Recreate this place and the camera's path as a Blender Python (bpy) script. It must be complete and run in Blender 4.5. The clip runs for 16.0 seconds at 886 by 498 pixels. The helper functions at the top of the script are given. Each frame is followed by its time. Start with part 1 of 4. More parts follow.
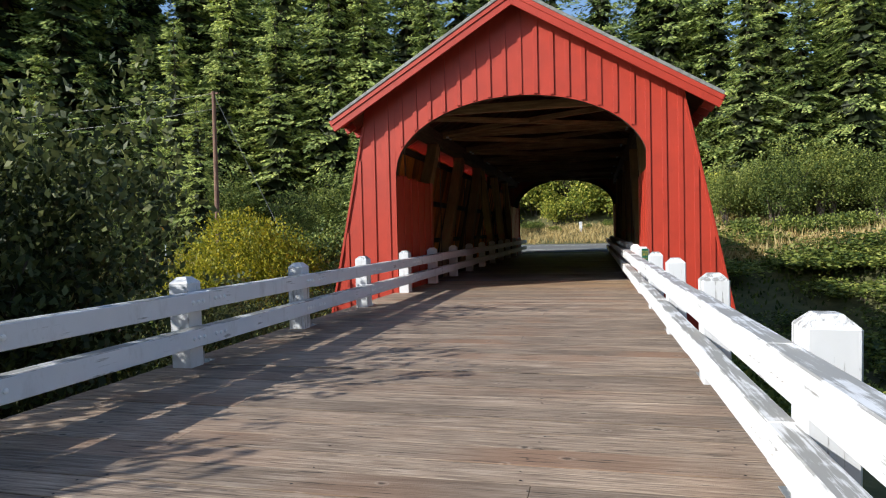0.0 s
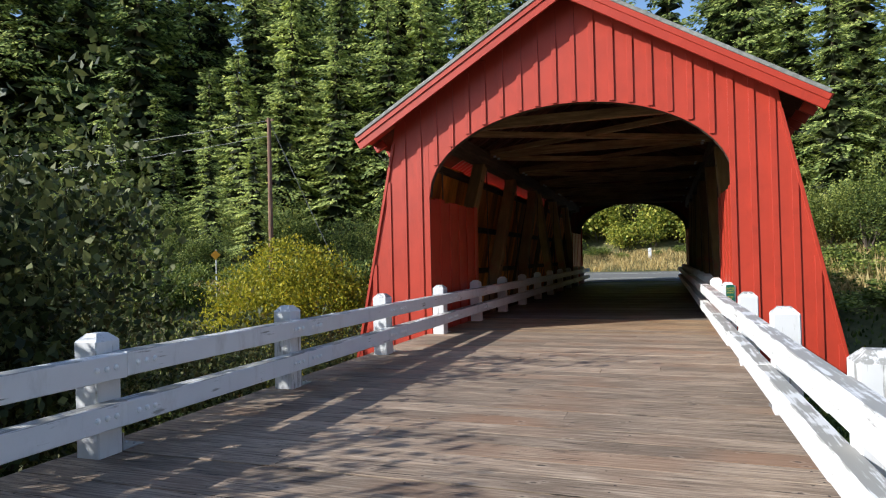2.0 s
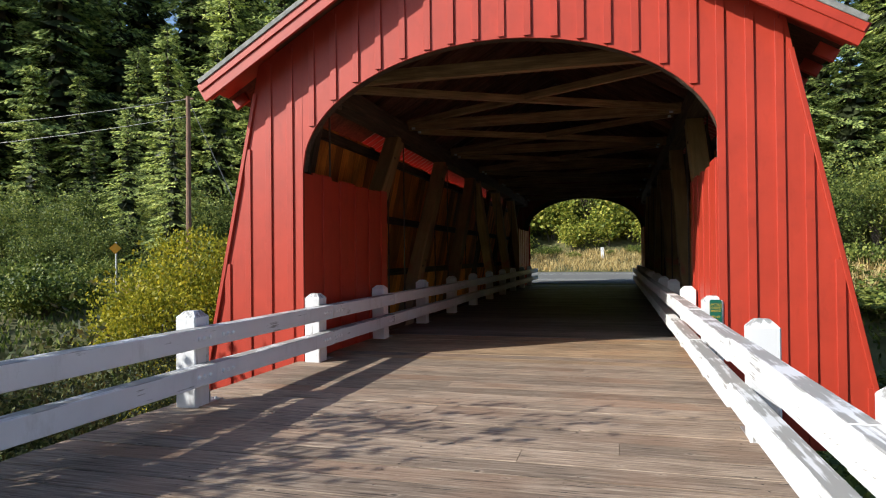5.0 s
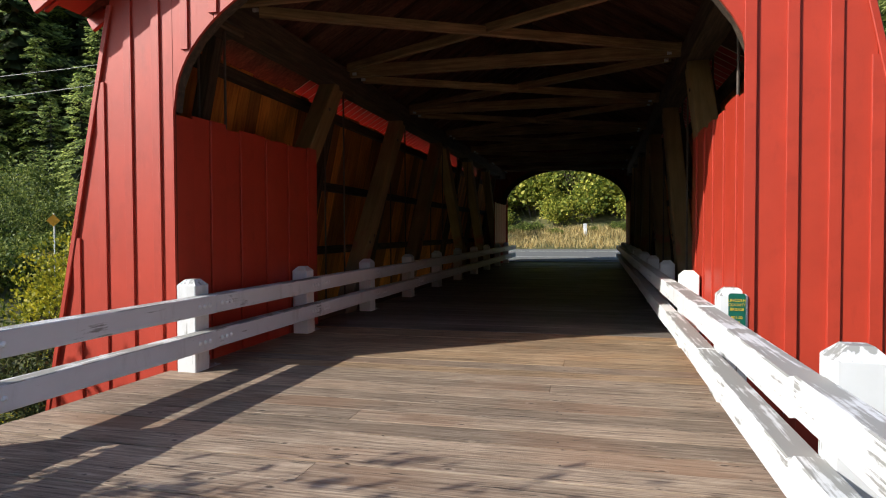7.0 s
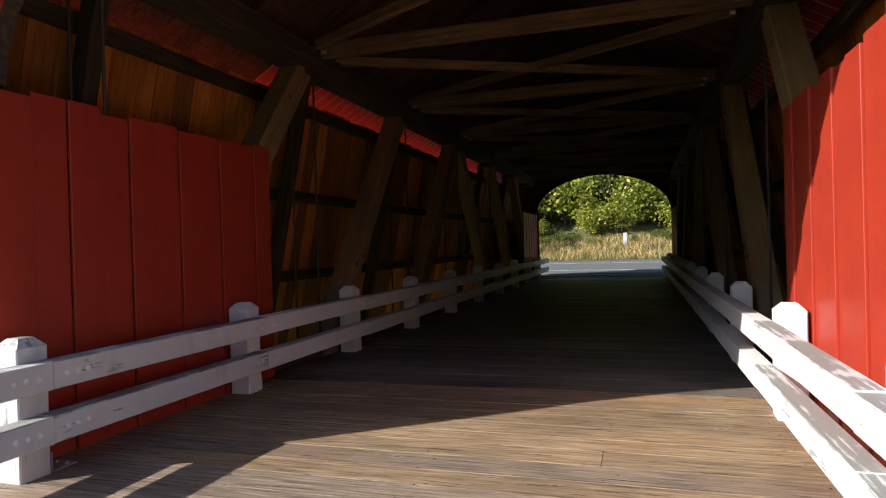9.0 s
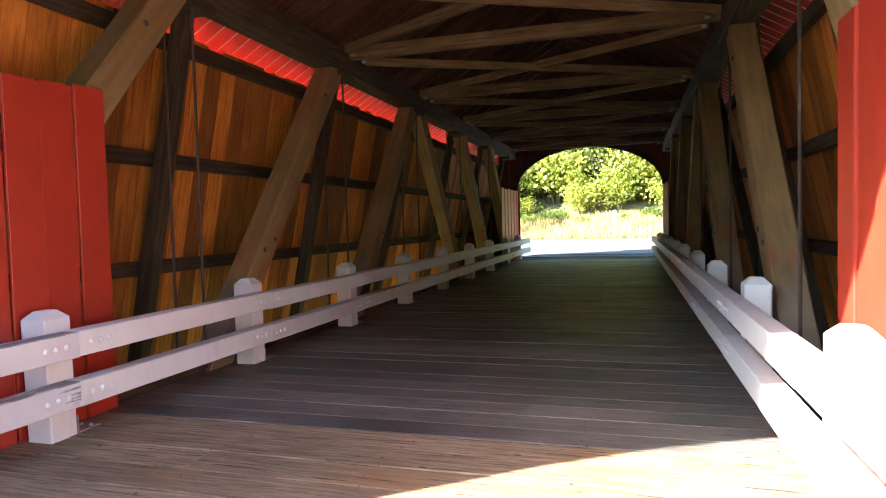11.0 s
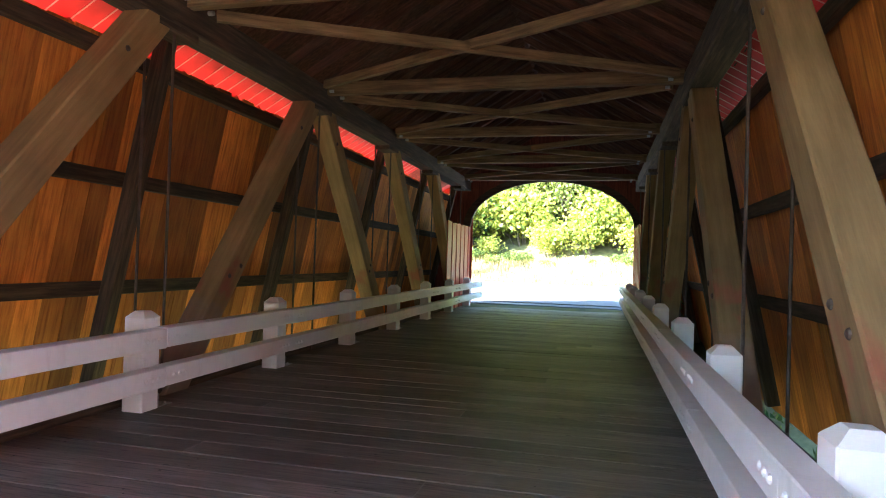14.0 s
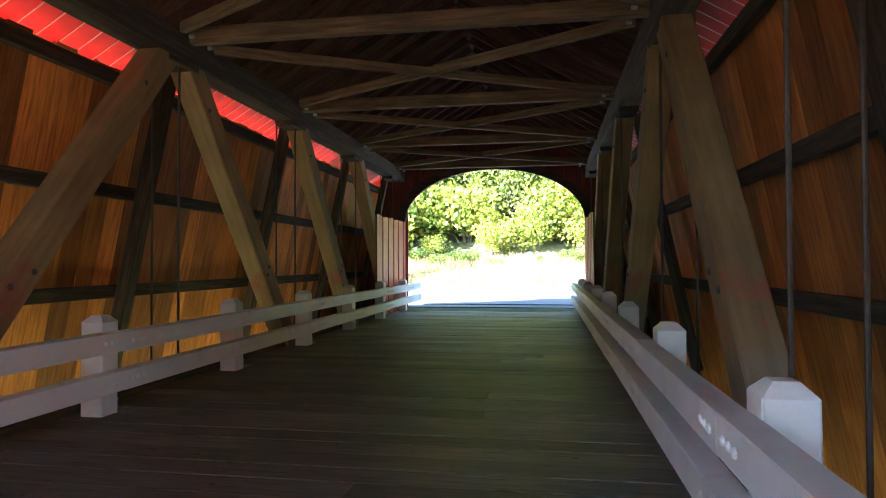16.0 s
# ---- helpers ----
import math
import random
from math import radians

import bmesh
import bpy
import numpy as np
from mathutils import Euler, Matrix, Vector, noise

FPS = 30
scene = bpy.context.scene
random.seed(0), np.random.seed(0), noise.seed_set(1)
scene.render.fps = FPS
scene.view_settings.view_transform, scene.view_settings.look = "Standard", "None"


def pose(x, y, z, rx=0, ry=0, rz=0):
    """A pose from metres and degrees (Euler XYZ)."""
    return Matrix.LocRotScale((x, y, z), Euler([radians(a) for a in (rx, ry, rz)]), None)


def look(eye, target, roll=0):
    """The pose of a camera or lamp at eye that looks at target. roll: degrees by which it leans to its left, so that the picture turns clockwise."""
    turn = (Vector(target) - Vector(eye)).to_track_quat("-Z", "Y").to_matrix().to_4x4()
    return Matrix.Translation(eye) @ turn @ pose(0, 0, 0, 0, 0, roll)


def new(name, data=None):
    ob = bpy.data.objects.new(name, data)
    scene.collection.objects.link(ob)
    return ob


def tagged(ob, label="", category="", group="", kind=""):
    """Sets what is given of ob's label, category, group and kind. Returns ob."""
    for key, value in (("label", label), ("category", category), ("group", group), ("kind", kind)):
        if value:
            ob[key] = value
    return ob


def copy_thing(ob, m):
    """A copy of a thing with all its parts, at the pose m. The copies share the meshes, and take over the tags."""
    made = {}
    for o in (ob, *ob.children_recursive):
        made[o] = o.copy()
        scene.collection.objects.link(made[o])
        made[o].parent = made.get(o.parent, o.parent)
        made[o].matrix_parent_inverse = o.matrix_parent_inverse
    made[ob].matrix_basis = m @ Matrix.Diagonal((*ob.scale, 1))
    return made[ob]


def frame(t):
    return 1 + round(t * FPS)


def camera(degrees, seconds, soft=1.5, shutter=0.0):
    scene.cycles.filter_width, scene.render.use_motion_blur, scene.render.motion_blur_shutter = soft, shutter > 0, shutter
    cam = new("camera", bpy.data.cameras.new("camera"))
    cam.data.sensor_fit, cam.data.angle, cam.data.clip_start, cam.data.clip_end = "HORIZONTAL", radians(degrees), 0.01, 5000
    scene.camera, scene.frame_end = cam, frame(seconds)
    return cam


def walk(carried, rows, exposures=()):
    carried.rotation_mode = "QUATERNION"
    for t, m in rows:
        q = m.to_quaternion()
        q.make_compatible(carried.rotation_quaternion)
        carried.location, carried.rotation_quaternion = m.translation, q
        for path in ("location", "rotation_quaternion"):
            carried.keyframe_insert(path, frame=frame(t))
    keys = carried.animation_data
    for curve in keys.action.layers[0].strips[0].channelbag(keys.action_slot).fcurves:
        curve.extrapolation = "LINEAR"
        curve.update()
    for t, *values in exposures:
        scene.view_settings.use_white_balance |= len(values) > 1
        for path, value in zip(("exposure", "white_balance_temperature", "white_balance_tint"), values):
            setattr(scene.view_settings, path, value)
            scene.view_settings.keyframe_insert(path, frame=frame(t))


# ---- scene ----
# Covered timber bridge along +y: near portal at y = 0, far portal at y = 23, deck top at z = 0.
cam = camera(70.1, 16.0, soft=1.1)
PATH = [
    (0, (1.503, -13.009, 1.274), (1.04, -11.064, 1.222), -1.3),
    (0.5, (1.422, -12.463, 1.332), (0.96, -10.518, 1.288), -0.8),
    (1, (1.407, -11.985, 1.391), (0.796, -10.08, 1.421), -1.5),
    (1.5, (1.443, -11.542, 1.4), (0.79, -9.654, 1.483), -2.3),
    (2, (1.493, -11.056, 1.373), (0.836, -9.168, 1.407), -1.3),
    (2.5, (1.497, -10.44, 1.372), (0.908, -8.529, 1.405), -3.0),
    (3, (1.478, -9.881, 1.385), (0.901, -7.966, 1.391), -0.5),
    (3.5, (1.485, -9.355, 1.411), (0.909, -7.44, 1.437), -2.4),
    (4, (1.477, -8.833, 1.402), (0.938, -6.907, 1.446), -1.6),
    (4.2, (1.458, -8.588, 1.379), (0.921, -6.662, 1.413), -0.4),
    (6.5, (1.394, -5.97, 1.398), (0.895, -4.034, 1.387), -1.2),
    (7, (1.432, -5.39, 1.36), (0.955, -3.449, 1.306), -0.2),
    (7.5, (1.415, -4.812, 1.377), (0.903, -2.879, 1.35), 0.7),
    (8, (1.428, -4.228, 1.376), (0.919, -2.295, 1.342), -1.4),
    (8.5, (1.355, -3.713, 1.405), (0.853, -1.777, 1.382), -0.4),
    (8.7, (1.35, -3.425, 1.42), (0.777, -1.509, 1.412), -1.9),
    (10.8, (1.448, -1.093, 1.424), (0.796, 0.797, 1.379), -0.3),
    (11, (1.446, -0.921, 1.44), (0.879, 0.995, 1.356), -1.5),
    (11.5, (1.434, -0.361, 1.485), (0.844, 1.549, 1.436), -0.5),
    (12, (1.494, 0.216, 1.441), (0.939, 2.137, 1.413), 1.2),
    (12.5, (1.476, 0.795, 1.472), (0.991, 2.735, 1.417), 0.1),
    (13, (1.428, 1.329, 1.501), (0.932, 3.267, 1.478), -0.4),
    (13.5, (1.505, 1.888, 1.455), (1.021, 3.828, 1.464), 0.2),
    (14, (1.558, 2.411, 1.453), (1.078, 4.352, 1.485), 1.8),
    (14.5, (1.422, 3.003, 1.467), (1.054, 4.969, 1.49), -2.9),
    (15, (1.423, 3.6, 1.432), (1.042, 5.563, 1.395), -1.1),
    (15.5, (1.43, 4.103, 1.397), (1.075, 6.071, 1.388), -1.5),
    (16, (1.535, 4.645, 1.365), (1.21, 6.618, 1.406), -0.2),
]
EXPOSURES = [(0.0, 0.4, 5750, 8), (1.0, 0.3, 5700, 8), (2.0, 0.5, 5700, 8), (3.0, 0.58, 5750, 8), (8.6, 0.42, 5900, 8), (10.9, 3.15, 5700, 5), (11.5, 3.45, 5600, 5), (12.5, 3.85, 5450, 5), (14.0, 4.1, 5250, 5), (16.0, 4.0, 5050, 5)]
walk(cam, [(t, look(eye, target, roll)) for t, eye, target, roll in PATH], EXPOSURES)

# ---- light ----
TO_SUN = Vector((-1.3, -1.0, 0.94)).normalized()
world = bpy.data.worlds.new("sky_world")
scene.world = world
world.use_nodes = True
wn, wl = world.node_tree.nodes, world.node_tree.links
sky = wn.new("ShaderNodeTexSky")
sky.sky_type, sky.sun_disc = "NISHITA", False
sky.sun_elevation = math.asin(TO_SUN.z)
sky.sun_rotation = math.atan2(TO_SUN.x, TO_SUN.y)
wn["Background"].inputs["Strength"].default_value = 0.13
wl.new(sky.outputs[0], wn["Background"].inputs["Color"])
sun = new("sun", bpy.data.lights.new("sun", "SUN"))
sun.data.energy, sun.data.angle, sun.data.color = 5.0, radians(0.5), (1.0, 0.91, 0.77)
sun.matrix_world = look(TO_SUN * 60, (0, 0, 0))


# ---- materials ----
def nodes_of(name):
    m = bpy.data.materials.new(name)
    m.use_nodes = True
    nt = m.node_tree
    return m, nt, nt.nodes["Principled BSDF"]


def ramp(nt, fac, stops):
    r = nt.nodes.new("ShaderNodeValToRGB")
    while len(r.color_ramp.elements) < len(stops):
        r.color_ramp.elements.new(0.5)
    for e, (p, c) in zip(r.color_ramp.elements, stops):
        e.position, e.color = p, (*c, 1.0)
    nt.links.new(fac, r.inputs[0])
    return r.outputs[0]


def mix(nt, fac, a, b, kind="MIX"):
    n = nt.nodes.new("ShaderNodeMix")
    n.data_type, n.blend_type = "RGBA", kind
    for sock, v in ((n.inputs[0], fac), (n.inputs[6], a), (n.inputs[7], b)):
        if isinstance(v, bpy.types.NodeSocket):
            nt.links.new(v, sock)
        elif isinstance(v, tuple):
            sock.default_value = (*v, 1.0)
        else:
            sock.default_value = v
    return n.outputs[2]


def maths(nt, op, a, b):
    n = nt.nodes.new("ShaderNodeMath")
    n.operation = op
    for sock, v in zip(n.inputs, (a, b)):
        if isinstance(v, bpy.types.NodeSocket):
            nt.links.new(v, sock)
        else:
            sock.default_value = v
    return n.outputs[0]


def noise_at(nt, scale, stretch=(1, 1, 1), detail=5.0, rough=0.6, piece=False):
    tc = nt.nodes.new("ShaderNodeTexCoord")
    mp = nt.nodes.new("ShaderNodeMapping")
    mp.inputs["Scale"].default_value = stretch
    nt.links.new(tc.outputs["Object"], mp.inputs[0])
    n = nt.nodes.new("ShaderNodeTexNoise")
    n.inputs["Scale"].default_value, n.inputs["Detail"].default_value, n.inputs["Roughness"].default_value = scale, detail, rough
    nt.links.new(mp.outputs[0], n.inputs["Vector"])
    if piece:
        n.noise_dimensions = "4D"
        info = nt.nodes.new("ShaderNodeObjectInfo")
        nt.links.new(maths(nt, "MULTIPLY", info.outputs["Random"], 60.0), n.inputs["W"])
    return n.outputs[0]


def bump(nt, bsdf, height, strength, distance=0.01):
    b = nt.nodes.new("ShaderNodeBump")
    b.inputs["Strength"].default_value, b.inputs["Distance"].default_value = strength, distance
    nt.links.new(height, b.inputs["Height"])
    nt.links.new(b.outputs[0], bsdf.inputs["Normal"])


def piece_random(nt):
    return nt.nodes.new("ShaderNodeObjectInfo").outputs["Random"]


def wood(name, dark, mid, light, axis="X", vary=0.5, rough=0.8, relief=0.5, knots=0.0, stain=None, spread=0.13, run=1.0, fine=16):
    """Sawn timber with grain along one axis of the piece, each piece a little different."""
    m, nt, bsdf = nodes_of(name)
    st = {"X": (run, fine, fine), "Z": (fine, fine, run)}[axis]
    grain = noise_at(nt, 1.6, st, 8, 0.7, True)
    blotch = noise_at(nt, 1.3, (1, 1, 1), 3, 0.5, True)
    col = ramp(nt, grain, [(0.5 - spread, dark), (0.5, mid), (0.5 + spread, light)])
    tone = maths(nt, "ADD", maths(nt, "MULTIPLY", piece_random(nt), vary), 1.0 - vary * 0.5)
    shade = ramp(nt, blotch, [(0.3, (0.72, 0.7, 0.68)), (0.65, (1.08, 1.05, 1.02))])
    col = mix(nt, 1.0, col, shade, "MULTIPLY")
    grey = nt.nodes.new("ShaderNodeCombineColor")
    for i in range(3):
        nt.links.new(tone, grey.inputs[i])
    col = mix(nt, 1.0, col, grey.outputs[0], "MULTIPLY")
    if stain:
        where = noise_at(nt, 0.55, (1, 1, 1), 2, 0.5, True)
        col = mix(nt, ramp(nt, where, [(0.52, (0, 0, 0)), (0.7, (0.75, 0.75, 0.75))]), col, stain)
    if knots:
        tc = nt.nodes.new("ShaderNodeTexCoord")
        mp = nt.nodes.new("ShaderNodeMapping")
        mp.inputs["Scale"].default_value = (2.7, 4.3, 1.0)
        nt.links.new(tc.outputs["Object"], mp.inputs[0])
        shift = nt.nodes.new("ShaderNodeCombineXYZ")
        nt.links.new(maths(nt, "MULTIPLY", piece_random(nt), 90.0), shift.inputs[0])
        nt.links.new(maths(nt, "MULTIPLY", piece_random(nt), 57.0), shift.inputs[1])
        nt.links.new(shift.outputs[0], mp.inputs["Location"])
        v = nt.nodes.new("ShaderNodeTexVoronoi")
        v.voronoi_dimensions = "2D"
        v.inputs["Scale"].default_value = 1.0
        nt.links.new(mp.outputs[0], v.inputs["Vector"])
        wob = maths(nt, "ADD", v.outputs["Distance"], maths(nt, "MULTIPLY", maths(nt, "SUBTRACT", grain, 0.5), 0.16))
        some = nt.nodes.new("ShaderNodeSeparateColor")
        nt.links.new(v.outputs["Color"], some.inputs[0])
        wob = maths(nt, "ADD", wob, maths(nt, "MULTIPLY", some.outputs[0], 0.3))
        col = mix(nt, ramp(nt, wob, [(0.08, (0, 0, 0)), (0.11, (0.3, 0.3, 0.3)), (0.16, (0, 0, 0))]), col, light)
        col = mix(nt, ramp(nt, wob, [(0.055, (knots,) * 3), (0.085, (0, 0, 0))]), col, tuple(c * 0.45 for c in dark))
        crack = noise_at(nt, 2.2, (1.1, 26, 26), 4, 0.6, True)
        col = mix(nt, ramp(nt, crack, [(0.35, (0.95, 0.95, 0.95)), (0.4, (0, 0, 0))]), col, tuple(c * 0.4 for c in dark))
    nt.links.new(col, bsdf.inputs["Base Color"])
    bsdf.inputs["Roughness"].default_value = rough
    bump(nt, bsdf, grain, relief, 0.006)
    return m


def paint(name, base, worn, axis="Z", wear=0.62, rough=0.55, vary=0.2, grime=(0.6, 0.55, 0.5), top_wear=0.0):
    """Painted boards: brush streaks, grime and paint worn through to the wood."""
    m, nt, bsdf = nodes_of(name)
    st = {"X": (1, 18, 18), "Z": (18, 18, 1)}[axis]
    grain = noise_at(nt, 1.8, st, 6, 0.65, True)
    patch = noise_at(nt, 2.3, (1, 1, 1), 5, 0.6, True)
    tone = ramp(nt, patch, [(0.3, tuple(c * (1 - vary) for c in base)), (0.7, tuple(min(1, c * (1 + vary * 0.4)) for c in base))])
    dirt = ramp(nt, noise_at(nt, 5.0, (1, 1, 0.35), 5, 0.7, True), [(0.55, (1, 1, 1)), (0.8, grime)])
    col = mix(nt, 1.0, tone, dirt, "MULTIPLY")
    mask = maths(nt, "MULTIPLY", grain, patch)
    if top_wear:
        up = nt.nodes.new("ShaderNodeSeparateXYZ")
        nt.links.new(nt.nodes.new("ShaderNodeNewGeometry").outputs["Normal"], up.inputs[0])
        mask = maths(nt, "ADD", mask, maths(nt, "MULTIPLY", maths(nt, "MAXIMUM", up.outputs[2], 0.0), top_wear))
    col = mix(nt, ramp(nt, mask, [(wear * 0.62, (0, 0, 0)), (wear * 0.70, (1, 1, 1))]), col, worn)
    nt.links.new(col, bsdf.inputs["Base Color"])
    bsdf.inputs["Roughness"].default_value = rough
    bump(nt, bsdf, grain, 0.35, 0.004)
    return m


def rough_stuff(name, stops, scale, rough=0.9, relief=0.6, stretch=(1, 1, 1), metal=0.0, fine=0.0):
    m, nt, bsdf = nodes_of(name)
    a = noise_at(nt, scale, stretch, 8, 0.65)
    b = noise_at(nt, scale * 0.07, (1, 1, 1), 3, 0.5)
    both = maths(nt, "ADD", maths(nt, "MULTIPLY", a, 0.6), maths(nt, "MULTIPLY", b, 0.4))
    nt.links.new(ramp(nt, both, stops), bsdf.inputs["Base Color"])
    bsdf.inputs["Roughness"].default_value, bsdf.inputs["Metallic"].default_value = rough, metal
    bump(nt, bsdf, a, relief, 0.02)
    return m


def leaf(name, stops, through_light=0.35, rough=0.55):
    """Leaves: each one its own tone, some light passing through."""
    m, nt, bsdf = nodes_of(name)
    geo = nt.nodes.new("ShaderNodeNewGeometry")
    info = nt.nodes.new("ShaderNodeObjectInfo")
    fac = maths(nt, "ADD", maths(nt, "MULTIPLY", geo.outputs["Random Per Island"], 0.72), maths(nt, "MULTIPLY", info.outputs["Random"], 0.28))
    col = ramp(nt, fac, stops)
    patch = ramp(nt, noise_at(nt, 0.5, (1, 1, 1), 3, 0.5), [(0.3, (0.7, 0.72, 0.7)), (0.7, (1.15, 1.1, 1.0))])
    col = mix(nt, 1.0, col, patch, "MULTIPLY")
    nt.links.new(col, bsdf.inputs["Base Color"])
    bsdf.inputs["Roughness"].default_value = rough
    bsdf.inputs["Specular IOR Level"].default_value = 0.3
    tr = nt.nodes.new("ShaderNodeBsdfTranslucent")
    nt.links.new(col, tr.inputs["Color"])
    mx = nt.nodes.new("ShaderNodeMixShader")
    mx.inputs[0].default_value = through_light
    nt.links.new(bsdf.outputs[0], mx.inputs[1])
    nt.links.new(tr.outputs[0], mx.inputs[2])
    nt.links.new(mx.outputs[0], nt.nodes["Material Output"].inputs["Surface"])
    return m


def plain(name, colour, rough=0.5, metal=0.0):
    return rough_stuff(name, [(0.3, tuple(c * 0.75 for c in colour)), (0.7, colour)], 9.0, rough, 0.15, (1, 1, 1), metal)


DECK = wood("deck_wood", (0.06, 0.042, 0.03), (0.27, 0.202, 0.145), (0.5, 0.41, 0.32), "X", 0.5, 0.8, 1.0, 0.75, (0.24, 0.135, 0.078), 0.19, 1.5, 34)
SIDING = wood("cedar_siding", (0.33, 0.1, 0.011), (0.53, 0.187, 0.019), (0.63, 0.26, 0.034), "Z", 1.1, 0.75, 0.25)


def brace_timber():
    m = wood("brace_timber", (0.2, 0.13, 0.05), (0.28, 0.186, 0.076), (0.35, 0.24, 0.105), "X", 0.35, 0.8, 0.35, 0.0, None, 0.2, 0.7, 9)
    nt = m.node_tree
    bsdf = nt.nodes["Principled BSDF"]
    col = bsdf.inputs["Base Color"].links[0].from_socket
    tc = nt.nodes.new("ShaderNodeTexCoord")
    sep = nt.nodes.new("ShaderNodeSeparateXYZ")
    nt.links.new(tc.outputs["Object"], sep.inputs[0])
    rag = maths(nt, "MULTIPLY", maths(nt, "SUBTRACT", noise_at(nt, 2.6, (1, 1, 1), 5, 0.65, True), 0.5), 1.3)
    run = maths(nt, "MULTIPLY", maths(nt, "ADD", sep.outputs[0], rag), 0.2)
    red = ramp(nt, run, [(0.26, (0, 0, 0)), (0.29, (0.55, 0.55, 0.55)), (0.34, (0.5, 0.5, 0.5)), (0.38, (0, 0, 0))])
    few = ramp(nt, noise_at(nt, 1.4, (1, 3, 3), 2, 0.5, True), [(0.46, (0, 0, 0)), (0.56, (1, 1, 1))])
    col = mix(nt, mix(nt, 1.0, red, few, "MULTIPLY"), col, (0.3, 0.06, 0.04))
    grey = ramp(nt, run, [(0.16, (0.6, 0.6, 0.6)), (0.25, (0, 0, 0))])
    col = mix(nt, grey, col, (0.24, 0.22, 0.19))
    nt.links.new(col, bsdf.inputs["Base Color"])
    return m


BRACE = brace_timber()
ROOF_TIMBER = wood("roof_timber", (0.12, 0.075, 0.033), (0.2, 0.132, 0.058), (0.29, 0.195, 0.09), "X", 0.4, 0.85, 0.5)
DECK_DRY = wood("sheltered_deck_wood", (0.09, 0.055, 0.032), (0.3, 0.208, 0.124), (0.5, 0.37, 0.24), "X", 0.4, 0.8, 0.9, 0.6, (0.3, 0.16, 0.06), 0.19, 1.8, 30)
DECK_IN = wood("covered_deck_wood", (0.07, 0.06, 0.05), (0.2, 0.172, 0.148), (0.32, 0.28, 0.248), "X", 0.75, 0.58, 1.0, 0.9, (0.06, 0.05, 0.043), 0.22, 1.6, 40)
DARK_TIMBER = wood("dark_timber", (0.025, 0.017, 0.01), (0.055, 0.038, 0.022), (0.1, 0.07, 0.042), "X", 0.5, 0.85, 0.5)
RAFTER = wood("rafter_wood", (0.05, 0.02, 0.011), (0.1, 0.043, 0.024), (0.16, 0.078, 0.046), "X", 0.5, 0.85, 0.4)
RED = paint("red_paint", (0.43, 0.041, 0.018), (0.3, 0.1, 0.08), "Z", 0.78, 0.5, 0.16, (0.72, 0.68, 0.66))
RED_X = paint("red_trim_paint", (0.41, 0.036, 0.015), (0.3, 0.12, 0.1), "X", 0.76, 0.5, 0.15, (0.75, 0.7, 0.7))
RED_BATTEN = paint("red_batten_paint", (0.42, 0.04, 0.018), (0.3, 0.1, 0.08), "X", 0.78, 0.5, 0.16, (0.72, 0.68, 0.66))
RED_BACK = wood("red_stained_backs", (0.08, 0.018, 0.01), (0.15, 0.035, 0.02), (0.22, 0.06, 0.035), "Z", 0.4, 0.85, 0.4)
WHITE = paint("worn_white_paint", (0.71, 0.71, 0.72), (0.3, 0.295, 0.28), "X", 0.535, 0.6, 0.08, (0.72, 0.7, 0.67), 0.13)
WHITE_POST = paint("worn_white_post_paint", (0.65, 0.65, 0.66), (0.28, 0.275, 0.26), "Z", 0.49, 0.6, 0.06, (0.76, 0.74, 0.7), 0.08)
WHITE_IN = paint("clean_white_paint", (0.83, 0.83, 0.82), (0.5, 0.48, 0.45), "X", 0.85, 0.55, 0.06, (0.82, 0.8, 0.78))
STEEL = rough_stuff("galvanised_steel", [(0.3, (0.28, 0.29, 0.29)), (0.7, (0.5, 0.51, 0.5))], 14, 0.5, 0.2, (1, 1, 1), 0.6)
ROD_STEEL = rough_stuff("dark_rod_steel", [(0.3, (0.05, 0.04, 0.035)), (0.7, (0.12, 0.09, 0.07))], 14, 0.6, 0.2, (1, 1, 1), 0.4)
SHINGLE = rough_stuff("grey_shingle", [(0.3, (0.13, 0.13, 0.12)), (0.55, (0.27, 0.27, 0.25)), (0.75, (0.42, 0.42, 0.39))], 11, 0.95, 0.8)
ASPHALT = rough_stuff("pale_asphalt", [(0.3, (0.1, 0.1, 0.1)), (0.7, (0.17, 0.168, 0.16))], 22, 0.95, 0.5)
NAIL = plain("rusted_nail", (0.03, 0.022, 0.018), 0.7, 0.3)
LINE_PAINT = plain("road_line_paint", (0.7, 0.7, 0.66), 0.7)
GROUND = rough_stuff("valley_ground", [(0.3, (0.028, 0.035, 0.012)), (0.5, (0.1, 0.1, 0.035)), (0.7, (0.22, 0.185, 0.08))], 1.7, 1.0, 0.8)
BARK = rough_stuff("bark", [(0.3, (0.05, 0.038, 0.028)), (0.7, (0.17, 0.135, 0.105))], 8, 0.95, 1.0, (3, 3, 0.5))
POLE_WOOD = wood("pole_wood", (0.1, 0.055, 0.035), (0.19, 0.11, 0.075), (0.27, 0.17, 0.12), "Z", 0.2, 0.85, 0.4)
WIRE = plain("wire", (0.2, 0.2, 0.2), 0.5, 0.3)
SIGN_GREEN = plain("sign_green", (0.012, 0.11, 0.075), 0.35)
SIGN_YELLOW = plain("sign_yellow_letters", (0.75, 0.5, 0.03), 0.45)
WARN_YELLOW = plain("warning_yellow", (0.75, 0.36, 0.02), 0.45)
CONIFER = leaf("conifer_needles", [(0.1, (0.06, 0.1, 0.035)), (0.5, (0.32, 0.4, 0.13)), (0.85, (0.78, 0.84, 0.28))], 0.42)
